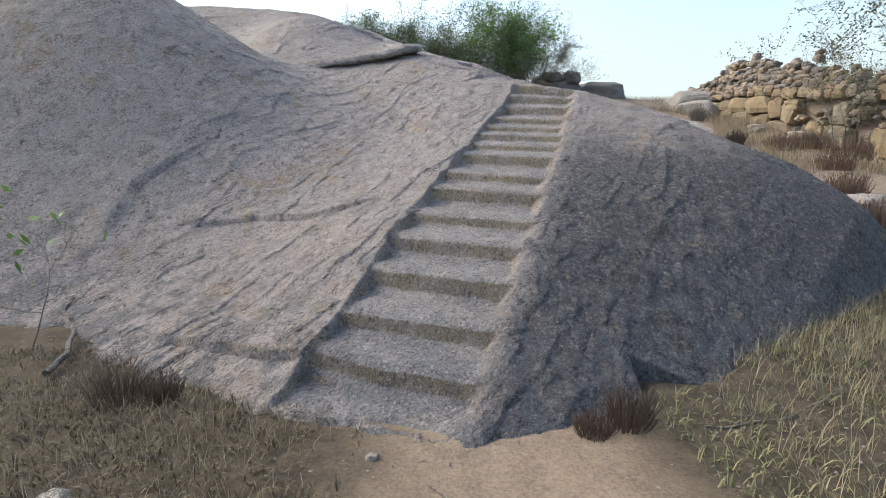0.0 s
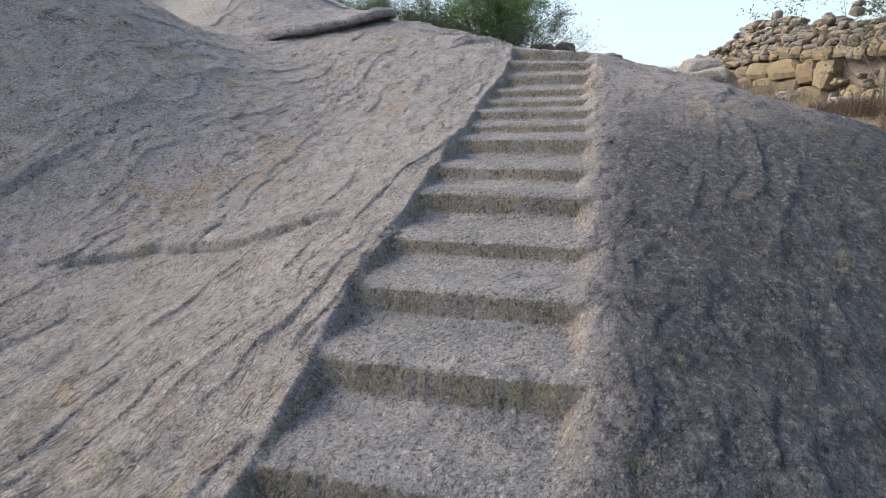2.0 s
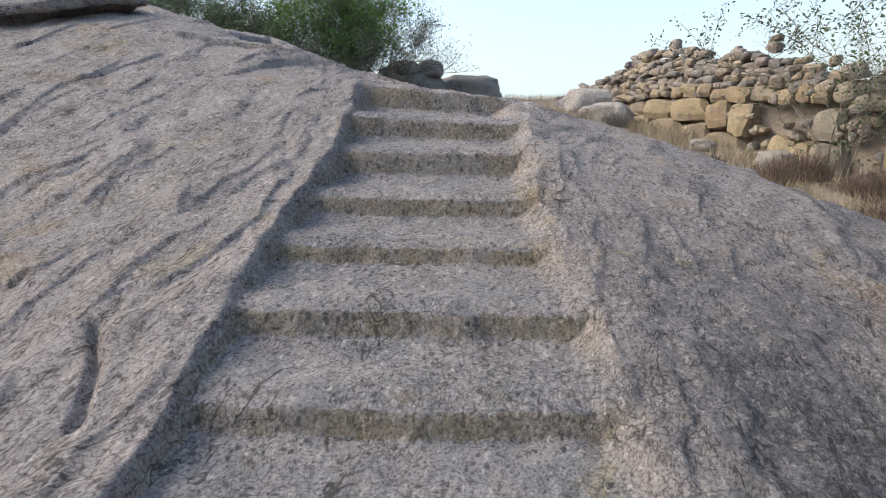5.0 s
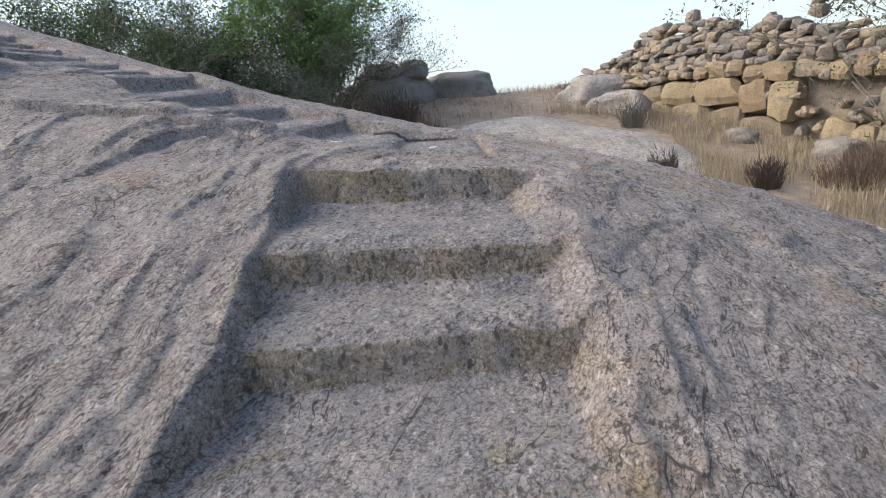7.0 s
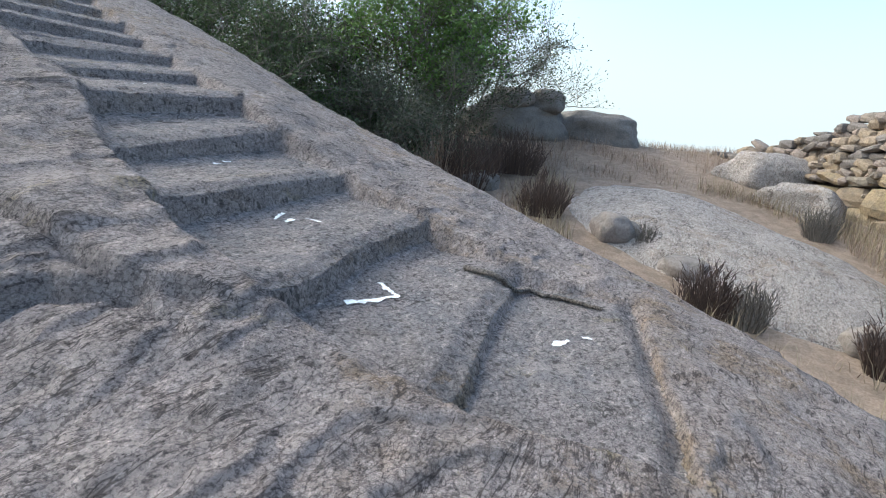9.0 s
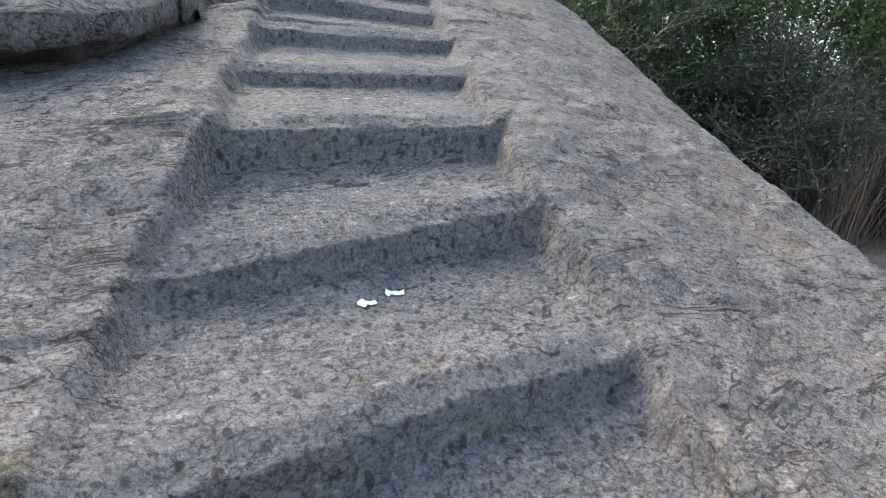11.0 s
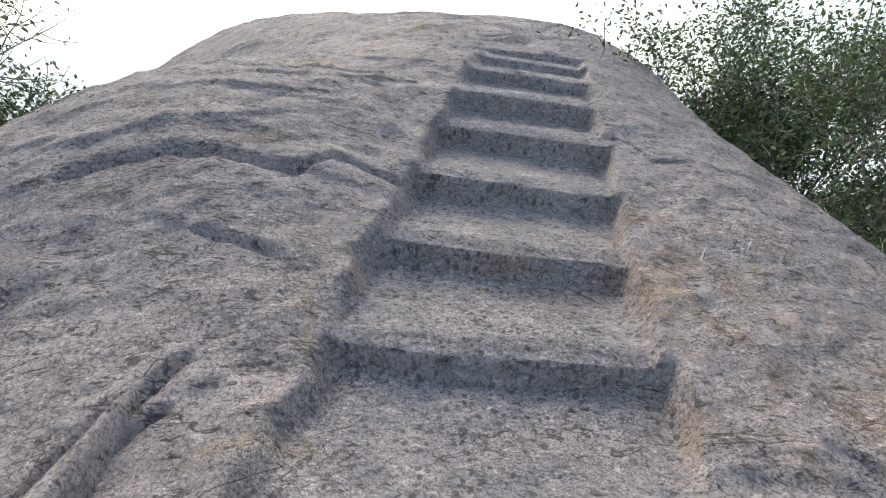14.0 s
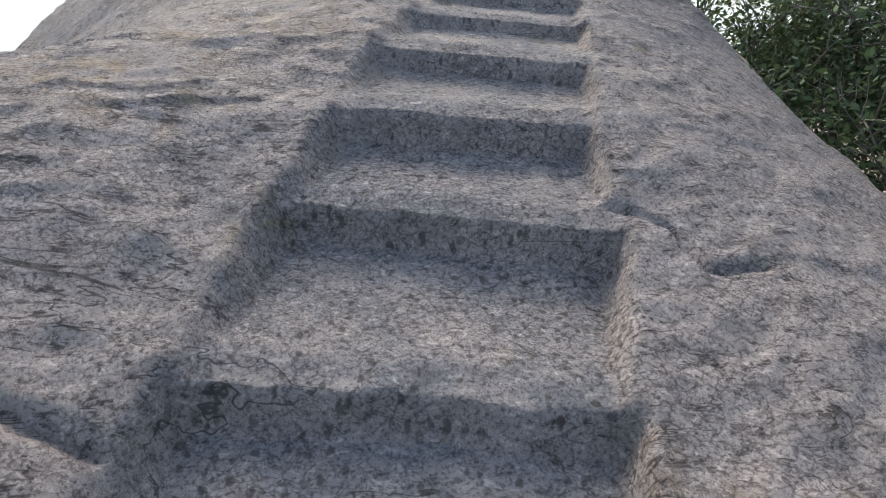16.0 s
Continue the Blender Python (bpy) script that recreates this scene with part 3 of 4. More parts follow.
# ---- slab, outcrops and boulders ----
def rock_slab():
    """A thick shell of rock that overhangs along its broken front edge."""
    n, m = 90, 40
    tip, bend, end = Vector((-1.14, 13.95)), Vector((1.0, 12.25)), Vector((-3.2, 11.8))
    top, low = [], []
    us, vs = np.linspace(0, 1, n), np.linspace(0, 1, m)
    u, v = np.meshgrid(us, vs)
    px = (1 - u) ** 2 * tip.x + 2 * u * (1 - u) * bend.x + u**2 * end.x - 0.62 * 1.9 * v
    py = (1 - u) ** 2 * tip.y + 2 * u * (1 - u) * bend.y + u**2 * end.y + 0.62 * 1.9 * v * (0.9 - 0.5 * u)
    ragged = 0.22 * layered(u * 9, v * 2, 301) + 0.10 * layered(u * 30, v * 5, 302)
    px, py = px + ragged * (1 - v), py - ragged * (1 - v)
    rest = smooth_rock(px, py) + worn_to_edges(px.ravel(), py.ravel()).reshape(px.shape)
    tall = 0.27 * np.clip(np.sin(np.pi * np.clip(u * 0.94 + 0.04, 0, 1)), 0, 1) ** 0.7
    zt = rest + tall * (1 - v) ** 0.9 * (1 + 0.3 * layered(u * 6, v * 4, 305)) + 0.04 * layered(px * 5, py * 5, 307) + flakes(px, py) - 0.22 * ease(0.6, 1.0, v) - 0.05 * ease(0.08, 0.0, v) - 0.25 * ease(0.14, 0.0, u) - 0.25 * ease(0.86, 1.0, u)
    zl = rest + tall * 0.35 * ease(0.30, 0.0, v) - 0.12 * ease(0.05, 0.35, v) + 0.03 * layered(u * 40, v * 9, 309)
    zl = np.minimum(zl, zt - 0.02)
    verts = np.concatenate([np.stack([px, py, zt], -1).reshape(-1, 3), np.stack([px, py, zl], -1).reshape(-1, 3)])
    i = np.arange(n * m).reshape(m, n)
    faces = [tuple(q) for q in np.stack([i[:-1, :-1], i[1:, :-1], i[1:, 1:], i[:-1, 1:]], -1).reshape(-1, 4)]
    faces += [tuple(q) for q in (np.stack([i[:-1, :-1], i[:-1, 1:], i[1:, 1:], i[1:, :-1]], -1).reshape(-1, 4) + n * m)]
    rim = list(i[0]) + list(i[1:, -1]) + list(i[-1, -2::-1]) + list(i[-2:0:-1, 0])
    for a, b in zip(rim, rim[1:] + rim[:1]):
        faces.append((a, b, b + n * m, a + n * m))
    ob = new("rock_slab", mesh_of("rock_slab", verts, faces, ROCK, True))
    tagged(ob, "thick overhanging shell of grey rock with a dark broken underside", "rock slab")


rock_slab()


def boulder(name, x, y, z, size, seed, material, label, turn=0.0, category="boulder"):
    bm = bmesh.new()
    bmesh.ops.create_icosphere(bm, subdivisions=4, radius=1)
    move = Matrix.Rotation(radians(turn), 3, "Z")
    for v in bm.verts:
        p = v.co.normalized()
        q = Vector([math.copysign(abs(c) ** 0.75, c) for c in p])
        grow = 1 + 0.28 * noise.noise(p * 1.3 + Vector((seed, 0, 0))) + 0.10 * noise.noise(p * 3.5 + Vector((0, seed, 0))) + 0.04 * noise.noise(p * 9)
        v.co = move @ Vector((q.x * size[0], q.y * size[1], q.z * size[2])) * grow
    mesh = bpy.data.meshes.new(name)
    bm.to_mesh(mesh)
    bm.free()
    mesh.polygons.foreach_set("use_smooth", np.ones(len(mesh.polygons), bool))
    mesh.materials.append(material)
    ob = new(name, mesh)
    ob.location = (x, y, z)
    return tagged(ob, label, category)


def low_dome():
    n = 90
    xs, ys = np.linspace(-2.6, 2.6, n), np.linspace(-3.4, 3.4, n)
    gx, gy = np.meshgrid(xs, ys)
    c, s = math.cos(radians(28)), math.sin(radians(28))
    wx, wy = 6.15 + gx * c - gy * s * 0.6, 16.6 + gx * s * 0.4 + gy * c
    r = (gx / 2.1) ** 2 + (gy / 2.9) ** 2 + 0.5 * layered(wx * 0.7, wy * 0.7, 331)
    z = ground_height(wx, wy) - 0.17 + 0.55 * np.clip(1.15 - r, -0.6, 2) ** 1.0 * 0.75 + 0.03 * layered(wx * 4, wy * 4, 337)
    i = np.arange(n * n).reshape(n, n)
    faces = np.stack([i[:-1, :-1], i[:-1, 1:], i[1:, 1:], i[1:, :-1]], -1).reshape(-1, 4)
    ob = new("rock_outcrop", mesh_of("rock_outcrop", np.stack([wx, wy, z], -1).reshape(-1, 3), faces, PALE_ROCK, True))
    tagged(ob, "low pale bare rock outcrop between dry grass", "rock outcrop", kind="structure")


low_dome()
for x, y, size, seed, turn, label in (
        (8.5, 18.1, (0.42, 0.62, 0.36), 3, 30, "pale weathered boulder at the foot of the rubble wall"),
        (9.0, 19.8, (0.8, 0.7, 0.42), 8, 10, "half-buried pale boulder behind the rubble wall end"),
        (4.6, 22.3, (1.2, 0.9, 0.62), 12, 15, "broad grey outcrop boulder under stacked rocks"),
        (6.5, 22.4, (0.95, 0.8, 0.52), 17, -10, "long grey boulder on the saddle"),
        (4.75, 16.5, (0.30, 0.26, 0.24), 21, 0, "small dark rock among dry grass"),
        (5.3, 15.7, (0.34, 0.26, 0.13), 24, 40, "flat grey rock beside the outcrop"),
        (6.35, 14.3, (0.22, 0.2, 0.2), 29, 0, "small dark rock beside dry grass"),
        (3.2, 18.2, (0.3, 0.24, 0.2), 31, 20, "grey rock under the thorn bush"),
        (2.2, 19.0, (0.34, 0.3, 0.3), 37, 70, "grey rock under the thorn bush"),
        (6.9, 8.6, (0.42, 0.35, 0.22), 41, 10, "pale brown rock among dry shrubs"),
        (9.3, 14.0, (0.35, 0.3, 0.22), 43, 0, "fallen yellowish stone at the wall's foot"),
        (8.9, 15.4, (0.22, 0.25, 0.16), 47, 0, "fallen grey stone at the wall's foot"),
        (-1.9, 2.2, (0.07, 0.055, 0.035), 51, 0, "small pale stone lying in dry grass"),
        (-1.25, 1.75, (0.06, 0.05, 0.03), 53, 0, "small pale stone lying in dry grass"),
        (-0.42, 2.55, (0.035, 0.03, 0.022), 57, 0, "pebble on the dusty path")):
    boulder("boulder", x, y, top_at(x, y) + size[2] * 0.25, size, seed, PALE_ROCK if "pale" in label else BOULDER, label, turn)
boulder("boulder", 4.45, 21.9, 4.72, (0.42, 0.40, 0.27), 61, BOULDER, "rounded grey boulder resting on an outcrop", 20)
boulder("boulder", 5.15, 22.0, 4.72, (0.40, 0.38, 0.28), 67, BOULDER, "rounded grey boulder resting on an outcrop", 80)


# ---- sticks ----
def tube(points, radii, sides=6):
    verts, faces = [], []
    for k, (p, r) in enumerate(zip(points, radii)):
        a = points[min(k + 1, len(points) - 1)] - points[max(k - 1, 0)]
        q = a.to_track_quat("Z", "Y")
        for s in range(sides):
            t = 2 * math.pi * s / sides
            verts.append(p + q @ Vector((math.cos(t) * r, math.sin(t) * r, 0)))
        if k:
            o = (k - 1) * sides
            for s in range(sides):
                n = (s + 1) % sides
                faces.append((o + s, o + n, o + sides + n, o + sides + s))
    return verts, faces


def dead_branch(points, thick, label):
    pts, rad = [], []
    for k in range(len(points) - 1):
        for t in np.linspace(0, 1, 6, endpoint=k == len(points) - 2):
            p = Vector(points[k]).lerp(Vector(points[k + 1]), t)
            p += Vector((noise.noise(p * 5), noise.noise(p * 5 + Vector((9, 0, 0))), 0)) * 0.03
            p.z = top_at(p.x, p.y) + thick * 0.8 + p.z
            pts.append(p)
            rad.append(thick * (1 - 0.55 * len(pts) / (6 * len(points))))
    v, f = tube(pts, rad)
    tagged(new("dead_branch", mesh_of("dead_branch", v, f, GREY, True)), label, "branch")


GREY = granite("weathered_wood", (0.36, 0.31, 0.27), (0.30, 0.24, 0.19), (0.14, 0.11, 0.09))
dead_branch([(-2.92, 3.62, 0.03), (-2.98, 3.95, 0.05), (-3.25, 4.45, 0.05), (-3.62, 4.9, 0.05), (-3.6, 5.05, 0.1)], 0.028, "bleached dead branch leaning on the rock's foot")
dead_branch([(2.18, 12.36, 0), (2.32, 12.26, 0.01), (2.50, 12.33, 0.0), (2.80, 12.18, 0)], 0.016, "crooked brown twig lying on the rock")
dead_branch([(1.6, 2.9, 0), (2.2, 3.05, 0.01), (2.9, 3.5, 0.03)], 0.008, "thin dry stalk lying on the ground")
dead_branch([(0.1, 1.9, 0), (0.05, 2.1, 0.0), (-0.1, 2.3, 0)], 0.007, "thin dry stalk lying on the ground")


# ---- paint marks on the treads ----
def paint_mark(strokes, width, material, label):
    """A mark of ragged daubed strokes, each following the rock."""
    root = tagged(new("paint_mark"), label, "paint mark")
    x0, y0 = strokes[0][0]
    root.location = (x0, y0, top_at(x0, y0))
    for stroke in strokes:
        pts, verts, faces = [], [], []
        for a, b in zip(stroke, stroke[1:]):
            for t in np.linspace(0, 1, 7):
                pts.append(Vector(a).lerp(Vector(b), t))
        for k, p in enumerate(pts):
            a = (pts[min(k + 1, len(pts) - 1)] - pts[max(k - 1, 0)]).normalized()
            side = Vector((-a.y, a.x)) * width
            left = 0.25 + 1.5 * abs(noise.noise(Vector((p.x * 60, p.y * 60, 0))))
            right = 0.25 + 1.5 * abs(noise.noise(Vector((p.x * 60, p.y * 60, 5))))
            for q in (p - side * left, p, p + side * right):
                verts.append((q.x - x0, q.y - y0, top_at(q.x, q.y) + 0.005 - root.location.z))
            if k:
                i = 3 * (k - 1)
                faces += [(i, i + 1, i + 4, i + 3), (i + 1, i + 2, i + 5, i + 4)]
        part("stroke", mesh_of("stroke", verts, faces, material, True), root)


paint_mark([[(1.66, 11.82), (1.75, 11.88), (1.86, 11.95)], [(1.78, 12.06), (1.82, 12.00), (1.86, 11.95)]], 0.019, LIME, "white painted arrow daubed on a rock step")
paint_mark([[(1.29, 12.40), (1.31, 12.49)], [(1.34, 12.38), (1.37, 12.43)], [(1.42, 12.47), (1.49, 12.42)]], 0.019, LIME, "white painted scrawl on a rock step")
paint_mark([[(0.90, 12.80), (0.93, 12.84)], [(0.92, 12.89), (0.96, 12.92)]], 0.019, LIME, "white painted dab on a rock step")
paint_mark([[(0.15, 13.55), (0.19, 13.58)], [(0.23, 13.62), (0.26, 13.66)], [(0.26, 13.70), (0.28, 13.72)]], 0.006, LIME, "small white paint specks on a rock step")
paint_mark([[(2.45, 11.80), (2.53, 11.84)], [(2.60, 11.88), (2.64, 11.88)]], 0.019, LIME, "row of white paint dabs in a shallow recess")
paint_mark([[(-0.86, 16.24), (-0.90, 16.18), (-0.88, 16.10), (-0.83, 16.09)], [(-0.80, 16.41), (-0.78, 16.30), (-0.74, 16.35)]], 0.0035, CHALK, "faint chalk scribble on bare rock")
paint_mark([[(4.5, 8.10), (4.54, 8.17)], [(4.57, 8.08), (4.62, 8.16)], [(4.66, 8.06), (4.70, 8.14)], [(4.75, 8.05), (4.80, 8.12)]], 0.012, CHALK, "faint pale lettering marks on the dark rock flank")


# ---- grass, stalks and shrubs ----
rng = np.random.default_rng(7)


def blades(name, x, y, z, tall, wide, lay, material, label, kind="stuff", category="grass", spread=None):
    """Thin bent blades from the places given; lay: how far they lean, 0 to 1."""
    n = len(x)
    a = rng.uniform(0, 2 * np.pi, n) if spread is None else spread
    h = tall * rng.uniform(0.45, 1.1, n)
    lean = np.clip(lay + rng.normal(0, 0.22, n), 0.02, 1.3)
    dx, dy = np.cos(a), np.sin(a)
    sx, sy = -dy * wide * rng.uniform(0.6, 1.3, n), dx * wide * rng.uniform(0.6, 1.3, n)
    out1, up1 = h * 0.5 * np.sin(lean * 0.8), h * 0.5 * np.cos(lean * 0.8)
    out2, up2 = out1 + h * 0.5 * np.sin(lean * 1.5), np.maximum(up1 + h * 0.5 * np.cos(lean * 1.5), 0.006)
    base = np.stack([x, y, z], -1)
    mid = base + np.stack([dx * out1, dy * out1, up1], -1)
    tip = base + np.stack([dx * out2, dy * out2, up2], -1)
    s = np.stack([sx, sy, 0 * sx], -1)
    verts = np.stack([base - s, base + s, mid - s * 0.8, mid + s * 0.8, tip], 1).reshape(-1, 3)
    o = np.arange(n)[:, None] * 5
    quads = (o + np.array([0, 1, 3, 2])).tolist()
    tris = (o + np.array([2, 3, 4])).tolist()
    ob = new(name, mesh_of(name, verts, quads + tris, material))
    return tagged(ob, label, category, kind=kind)


def on_soil(x0, x1, y0, y1, count, clump=0.5, bare=None):
    """Places on open ground, denser in clumps."""
    x, y = rng.uniform(x0, x1, count * 4), rng.uniform(y0, y1, count * 4)
    keep = (smooth_rock(x, y) < ground_height(x, y) + 0.02) & (value(x * 1.6, y * 1.6, 401) > clump * rng.uniform(0.2, 1.2, len(x)))
    if bare:
        keep &= ~bare(x, y)
    x, y = x[keep][:count], y[keep][:count]
    return x, y, ground_height(x, y) - 0.01


def on_dome(x, y):
    """Bare rock of the low outcrop on the saddle."""
    return ((x - 6.15) / 2.1) ** 2 + ((y - 16.6) / 2.5) ** 2 + 0.8 * layered(x, y, 415) < 1


def trod(x, y):
    """The bare dusty path at the foot of the steps."""
    return (np.abs(x - 0.35 + 0.5 * layered(x, y * 0.7, 411)) < 0.85 + 0.8 * layered(x * 2, y * 2, 413)) & (y < 3.6)


blades("dry_grass", *on_soil(-6, 0.2, -0.5, 4.2, 22000, 0.45, trod), 0.11, 0.004, 0.85, DRY_GRASS, "flattened dry brown grass and litter beside the path")
blades("dry_grass", *on_soil(-6, 0.2, 0.2, 4.0, 4500, 0.55, trod), 0.16, 0.002, 0.45, STRAW, "pale straw stalks in the dry grass")
blades("dry_grass", *on_soil(1.3, 7.5, 0.5, 8.5, 16000, 0.45, trod), 0.13, 0.004, 0.8, GREEN_GRASS, "matted dry yellow-green grass beside the rock")
blades("dry_grass", *on_soil(1.8, 7.5, 0.5, 8.5, 9000, 0.5, trod), 0.30, 0.002, 0.5, STRAW, "tall pale straw grass beside the rock")
blades("dry_grass", *on_soil(3.4, 10, 10.5, 24, 12000, 0.62, on_dome), 0.24, 0.004, 0.5, PINK_STRAW, "dry reddish straw grass on the saddle")
blades("dry_grass", *on_soil(3.6, 9.5, 11.0, 19, 7000, 0.66, on_dome), 0.36, 0.004, 0.4, STRAW, "tall pale straw grass between rocks and wall")
x, y, z = on_soil(-5, 6, -1, 4.5, 2200, 0.0)
k = rng.uniform(0.004, 0.016, len(x))
corner = np.array([(1, 0, 0), (0, 1, 0), (-1, 0, 0), (0, -1, 0), (0, 0, 0.7)])
grit = (np.stack([x, y, z + 0.012], -1)[:, None] + corner * k[:, None, None] * rng.uniform(0.6, 1.4, (len(x), 5, 1))).reshape(-1, 3)
o = np.arange(len(x))[:, None] * 5
tagged(new("gravel", mesh_of("gravel", grit, np.concatenate([o + np.array(t) for t in ((0, 1, 4), (1, 2, 4), (2, 3, 4), (3, 0, 4))]).tolist(), BOULDER)),
       "small loose pebbles on the trodden earth", "gravel", kind="stuff")


def dry_shrub(x, y, wide, tall, material, label, stems=420, thin=0.0022, category="shrub"):
    a, r = rng.uniform(0, 2 * np.pi, stems), wide * 0.35 * np.sqrt(rng.uniform(0, 1, stems))
    px, py = x + np.cos(a) * r, y + np.sin(a) * r
    base = top_at(x, y) - 0.02
    n = stems
    h = tall * rng.uniform(0.3, 1.1, n) * (1 - 0.35 * (r / (wide * 0.35)) ** 2)
    lean = r / (wide * 0.35) * rng.uniform(0.1, 0.6, n)
    lines = []
    for k in range(n):
        up = Vector((math.cos(a[k]) * math.sin(lean[k]), math.sin(a[k]) * math.sin(lean[k]), math.cos(lean[k])))
        p0 = Vector((px[k], py[k], base))
        lines.append((p0, p0 + up * h[k], thin * 1.3))
        for j in range(4):
            s = 0.35 + 0.6 * rng.random()
            q = p0 + up * h[k] * s
            side = Vector(rng.normal(0, 1, 3)).normalized() * 0.6 + up
            lines.append((q, q + side * h[k] * 0.22, thin))
    verts, faces = [], []
    for p, q, w in lines:
        s = (q - p).cross(Vector((0.3, 0.5, 0.2))).normalized() * w
        o = len(verts)
        verts += [p - s, p + s, q]
        faces.append((o, o + 1, o + 2))
    return tagged(new("dry_shrub", mesh_of("dry_shrub", verts, faces, material)), label, category, "dry shrubs round the rock hill")


for x, y, wide, tall, mat, label in (
        (-2.22, 3.28, 0.44, 0.37, BROWN_TWIG, "dark brown dried-out shrub at the rock's foot"),
        (-1.90, 3.26, 0.30, 0.24, BROWN_TWIG, "low dark brown dried-out shrub at the rock's foot"),
        (0.88, 2.86, 0.30, 0.16, BROWN_TWIG, "low rust-brown dried-out shrub at the rock's foot"),
        (1.12, 2.94, 0.34, 0.30, BROWN_TWIG, "rust-brown dried-out shrub at the rock's foot"),
        (5.0, 14.75, 0.55, 0.55, BROWN_TWIG, "dark bristly dried-out shrub beside the rock"),
        (5.35, 14.6, 0.45, 0.45, GREY_TWIG, "grey bristly dried-out shrub beside the rock"),
        (3.95, 17.2, 0.75, 0.60, BROWN_TWIG, "dark bristly dried-out shrub beside the rock"),
        (6.15, 13.9, 0.30, 0.55, BROWN_TWIG, "upright dark dried-out shrub in straw grass"),
        (7.3, 13.4, 0.45, 0.42, BROWN_TWIG, "dark dried-out shrub in straw grass"),
        (8.2, 13.0, 0.9, 0.45, RUST_TWIG, "broad rust-brown dry shrub below the wall"),
        (9.0, 13.2, 1.1, 0.55, RUST_TWIG, "broad rust-brown dry shrub below the wall"),
        (9.3, 12.2, 1.2, 0.55, RUST_TWIG, "broad rust-brown dry shrub below the wall"),
        (8.2, 11.2, 1.0, 0.4, RUST_TWIG, "broad rust-brown dry shrub below the wall"),
        (8.0, 17.0, 0.5, 0.5, GREY_TWIG, "grey dry shrub beside a boulder"),
        (5.05, 16.3, 0.35, 0.3, GREY_TWIG, "grey dry shrub beside a small rock"),
        (3.0, 18.3, 1.2, 0.9, BROWN_TWIG, "tangled dark brown dry thicket"),
        (3.9, 19.0, 1.2, 0.75, BROWN_TWIG, "tangled dark brown dry thicket"),
        (1.9, 18.9, 1.2, 0.9, BROWN_TWIG, "tangled dark brown dry thicket"),
        (7.2, 9.4, 0.8, 0.5, RUST_TWIG, "rust-brown dry shrub at the rock's edge"),
        (6.6, 7.9, 0.7, 0.45, RUST_TWIG, "rust-brown dry shrub at the rock's edge")):
    dry_shrub(x, y, wide, tall, mat, label, stems=int(200 + 220 * wide), thin=0.0026 if y < 6 else 0.0045)
reed = rng.normal(0, 0.16, (2, 260))
blades("reed_clump", 2.55 + reed[0], 18.15 + reed[1], np.full(260, top_at(2.55, 18.15) - 0.05), 1.35, 0.006, 0.38, PINK_STRAW,
       "tall arching clump of dry reeds under the thorn bush", "thing", "reeds")


# ---- bushes and trees ----
def woody(name, x, y, base, height, spread, seed, leaf, label, category, stems=6, leaves=3200, leaf_size=0.05, stem_thick=0.03, lean=(0, 0), low=0.15, bare=0.25):
    """A bush or tree: branching stems and a loose crown of single leaves."""
    r = random.Random(seed)
    root = tagged(new(name), label, category, {"thorn_bush": "thorn bushes behind the hill", "tree": "trees beyond the hill"}.get(name, ""))
    root.location = (x, y, base)
    tips, tubes_v, tubes_f = [], [], []
    trunk_v, trunk_f = [], []

    def add(points, radii, trunk):
        v, f = tube(points, radii, 5 if trunk else 4)
        vs, fs = (trunk_v, trunk_f) if trunk else (tubes_v, tubes_f)
        o = len(vs)
        vs += v
        fs += [tuple(i + o for i in q) for q in f]

    def grow(p, way, long, thick, depth):
        pts, rad = [p.copy()], [thick]
        for k in range(5):
            way = (way + Vector((r.gauss(0, 0.16), r.gauss(0, 0.16), r.gauss(0.03, 0.12)))).normalized()
            p = p + way * long / 5
            pts.append(p.copy())
            rad.append(thick * (1 - 0.13 * (k + 1)))
            if depth < 3 and k > 0:
                for _ in range(2 if depth else 1):
                    side = Vector((r.gauss(0, 1), r.gauss(0, 1), r.gauss(0.15, 0.6))).normalized()
                    grow(p, (way * 0.7 + side * 0.8).normalized(), long * r.uniform(0.42, 0.66), thick * 0.5, depth + 1)
            if depth >= 2 and p.z > low * height:
                tips.append((p.copy(), way.copy()))
        add(pts, rad, depth == 0)

    for s in range(stems):
        a = 2 * math.pi * (s + r.random() * 0.7) / stems
        tilt = r.uniform(0.15, 0.75) * spread
        way = Vector((math.cos(a) * tilt + lean[0], math.sin(a) * tilt + lean[1], 1)).normalized()
        grow(Vector((math.cos(a) * 0.12, math.sin(a) * 0.12, -0.15)), way, height * r.uniform(0.75, 1.0), stem_thick, 0)
    part("trunk", mesh_of("trunk", trunk_v, trunk_f, BARK, True), root)
    part("twig_tangle", mesh_of("twig_tangle", tubes_v, tubes_f, GREY_TWIG), root, "thin tangled grey-brown twigs")
    verts, faces = [], []
    r.shuffle(tips)
    tips = tips[: int(len(tips) * (1 - bare))] or tips
    for n in range(leaves):
        p, way = tips[n % len(tips)]
        out = Vector((r.gauss(0, 1), r.gauss(0, 1), r.gauss(0.1, 0.8))).normalized()
        p = p + out * r.uniform(0, 0.16) + way * r.uniform(-0.05, 0.1)
        side = out.cross(Vector((r.gauss(0, 1), r.gauss(0, 1), r.gauss(0, 1)))).normalized()
        big = leaf_size * r.uniform(0.6, 1.3)
        o = len(verts)
        verts += [p, p + out * big * 0.5 + side * big * 0.24, p + out * big, p + out * big * 0.5 - side * big * 0.24]
        faces.append((o, o + 1, o + 2, o + 3))
    part("crown", mesh_of("crown", verts, faces, leaf), root, "many small loose leaves")
    return root


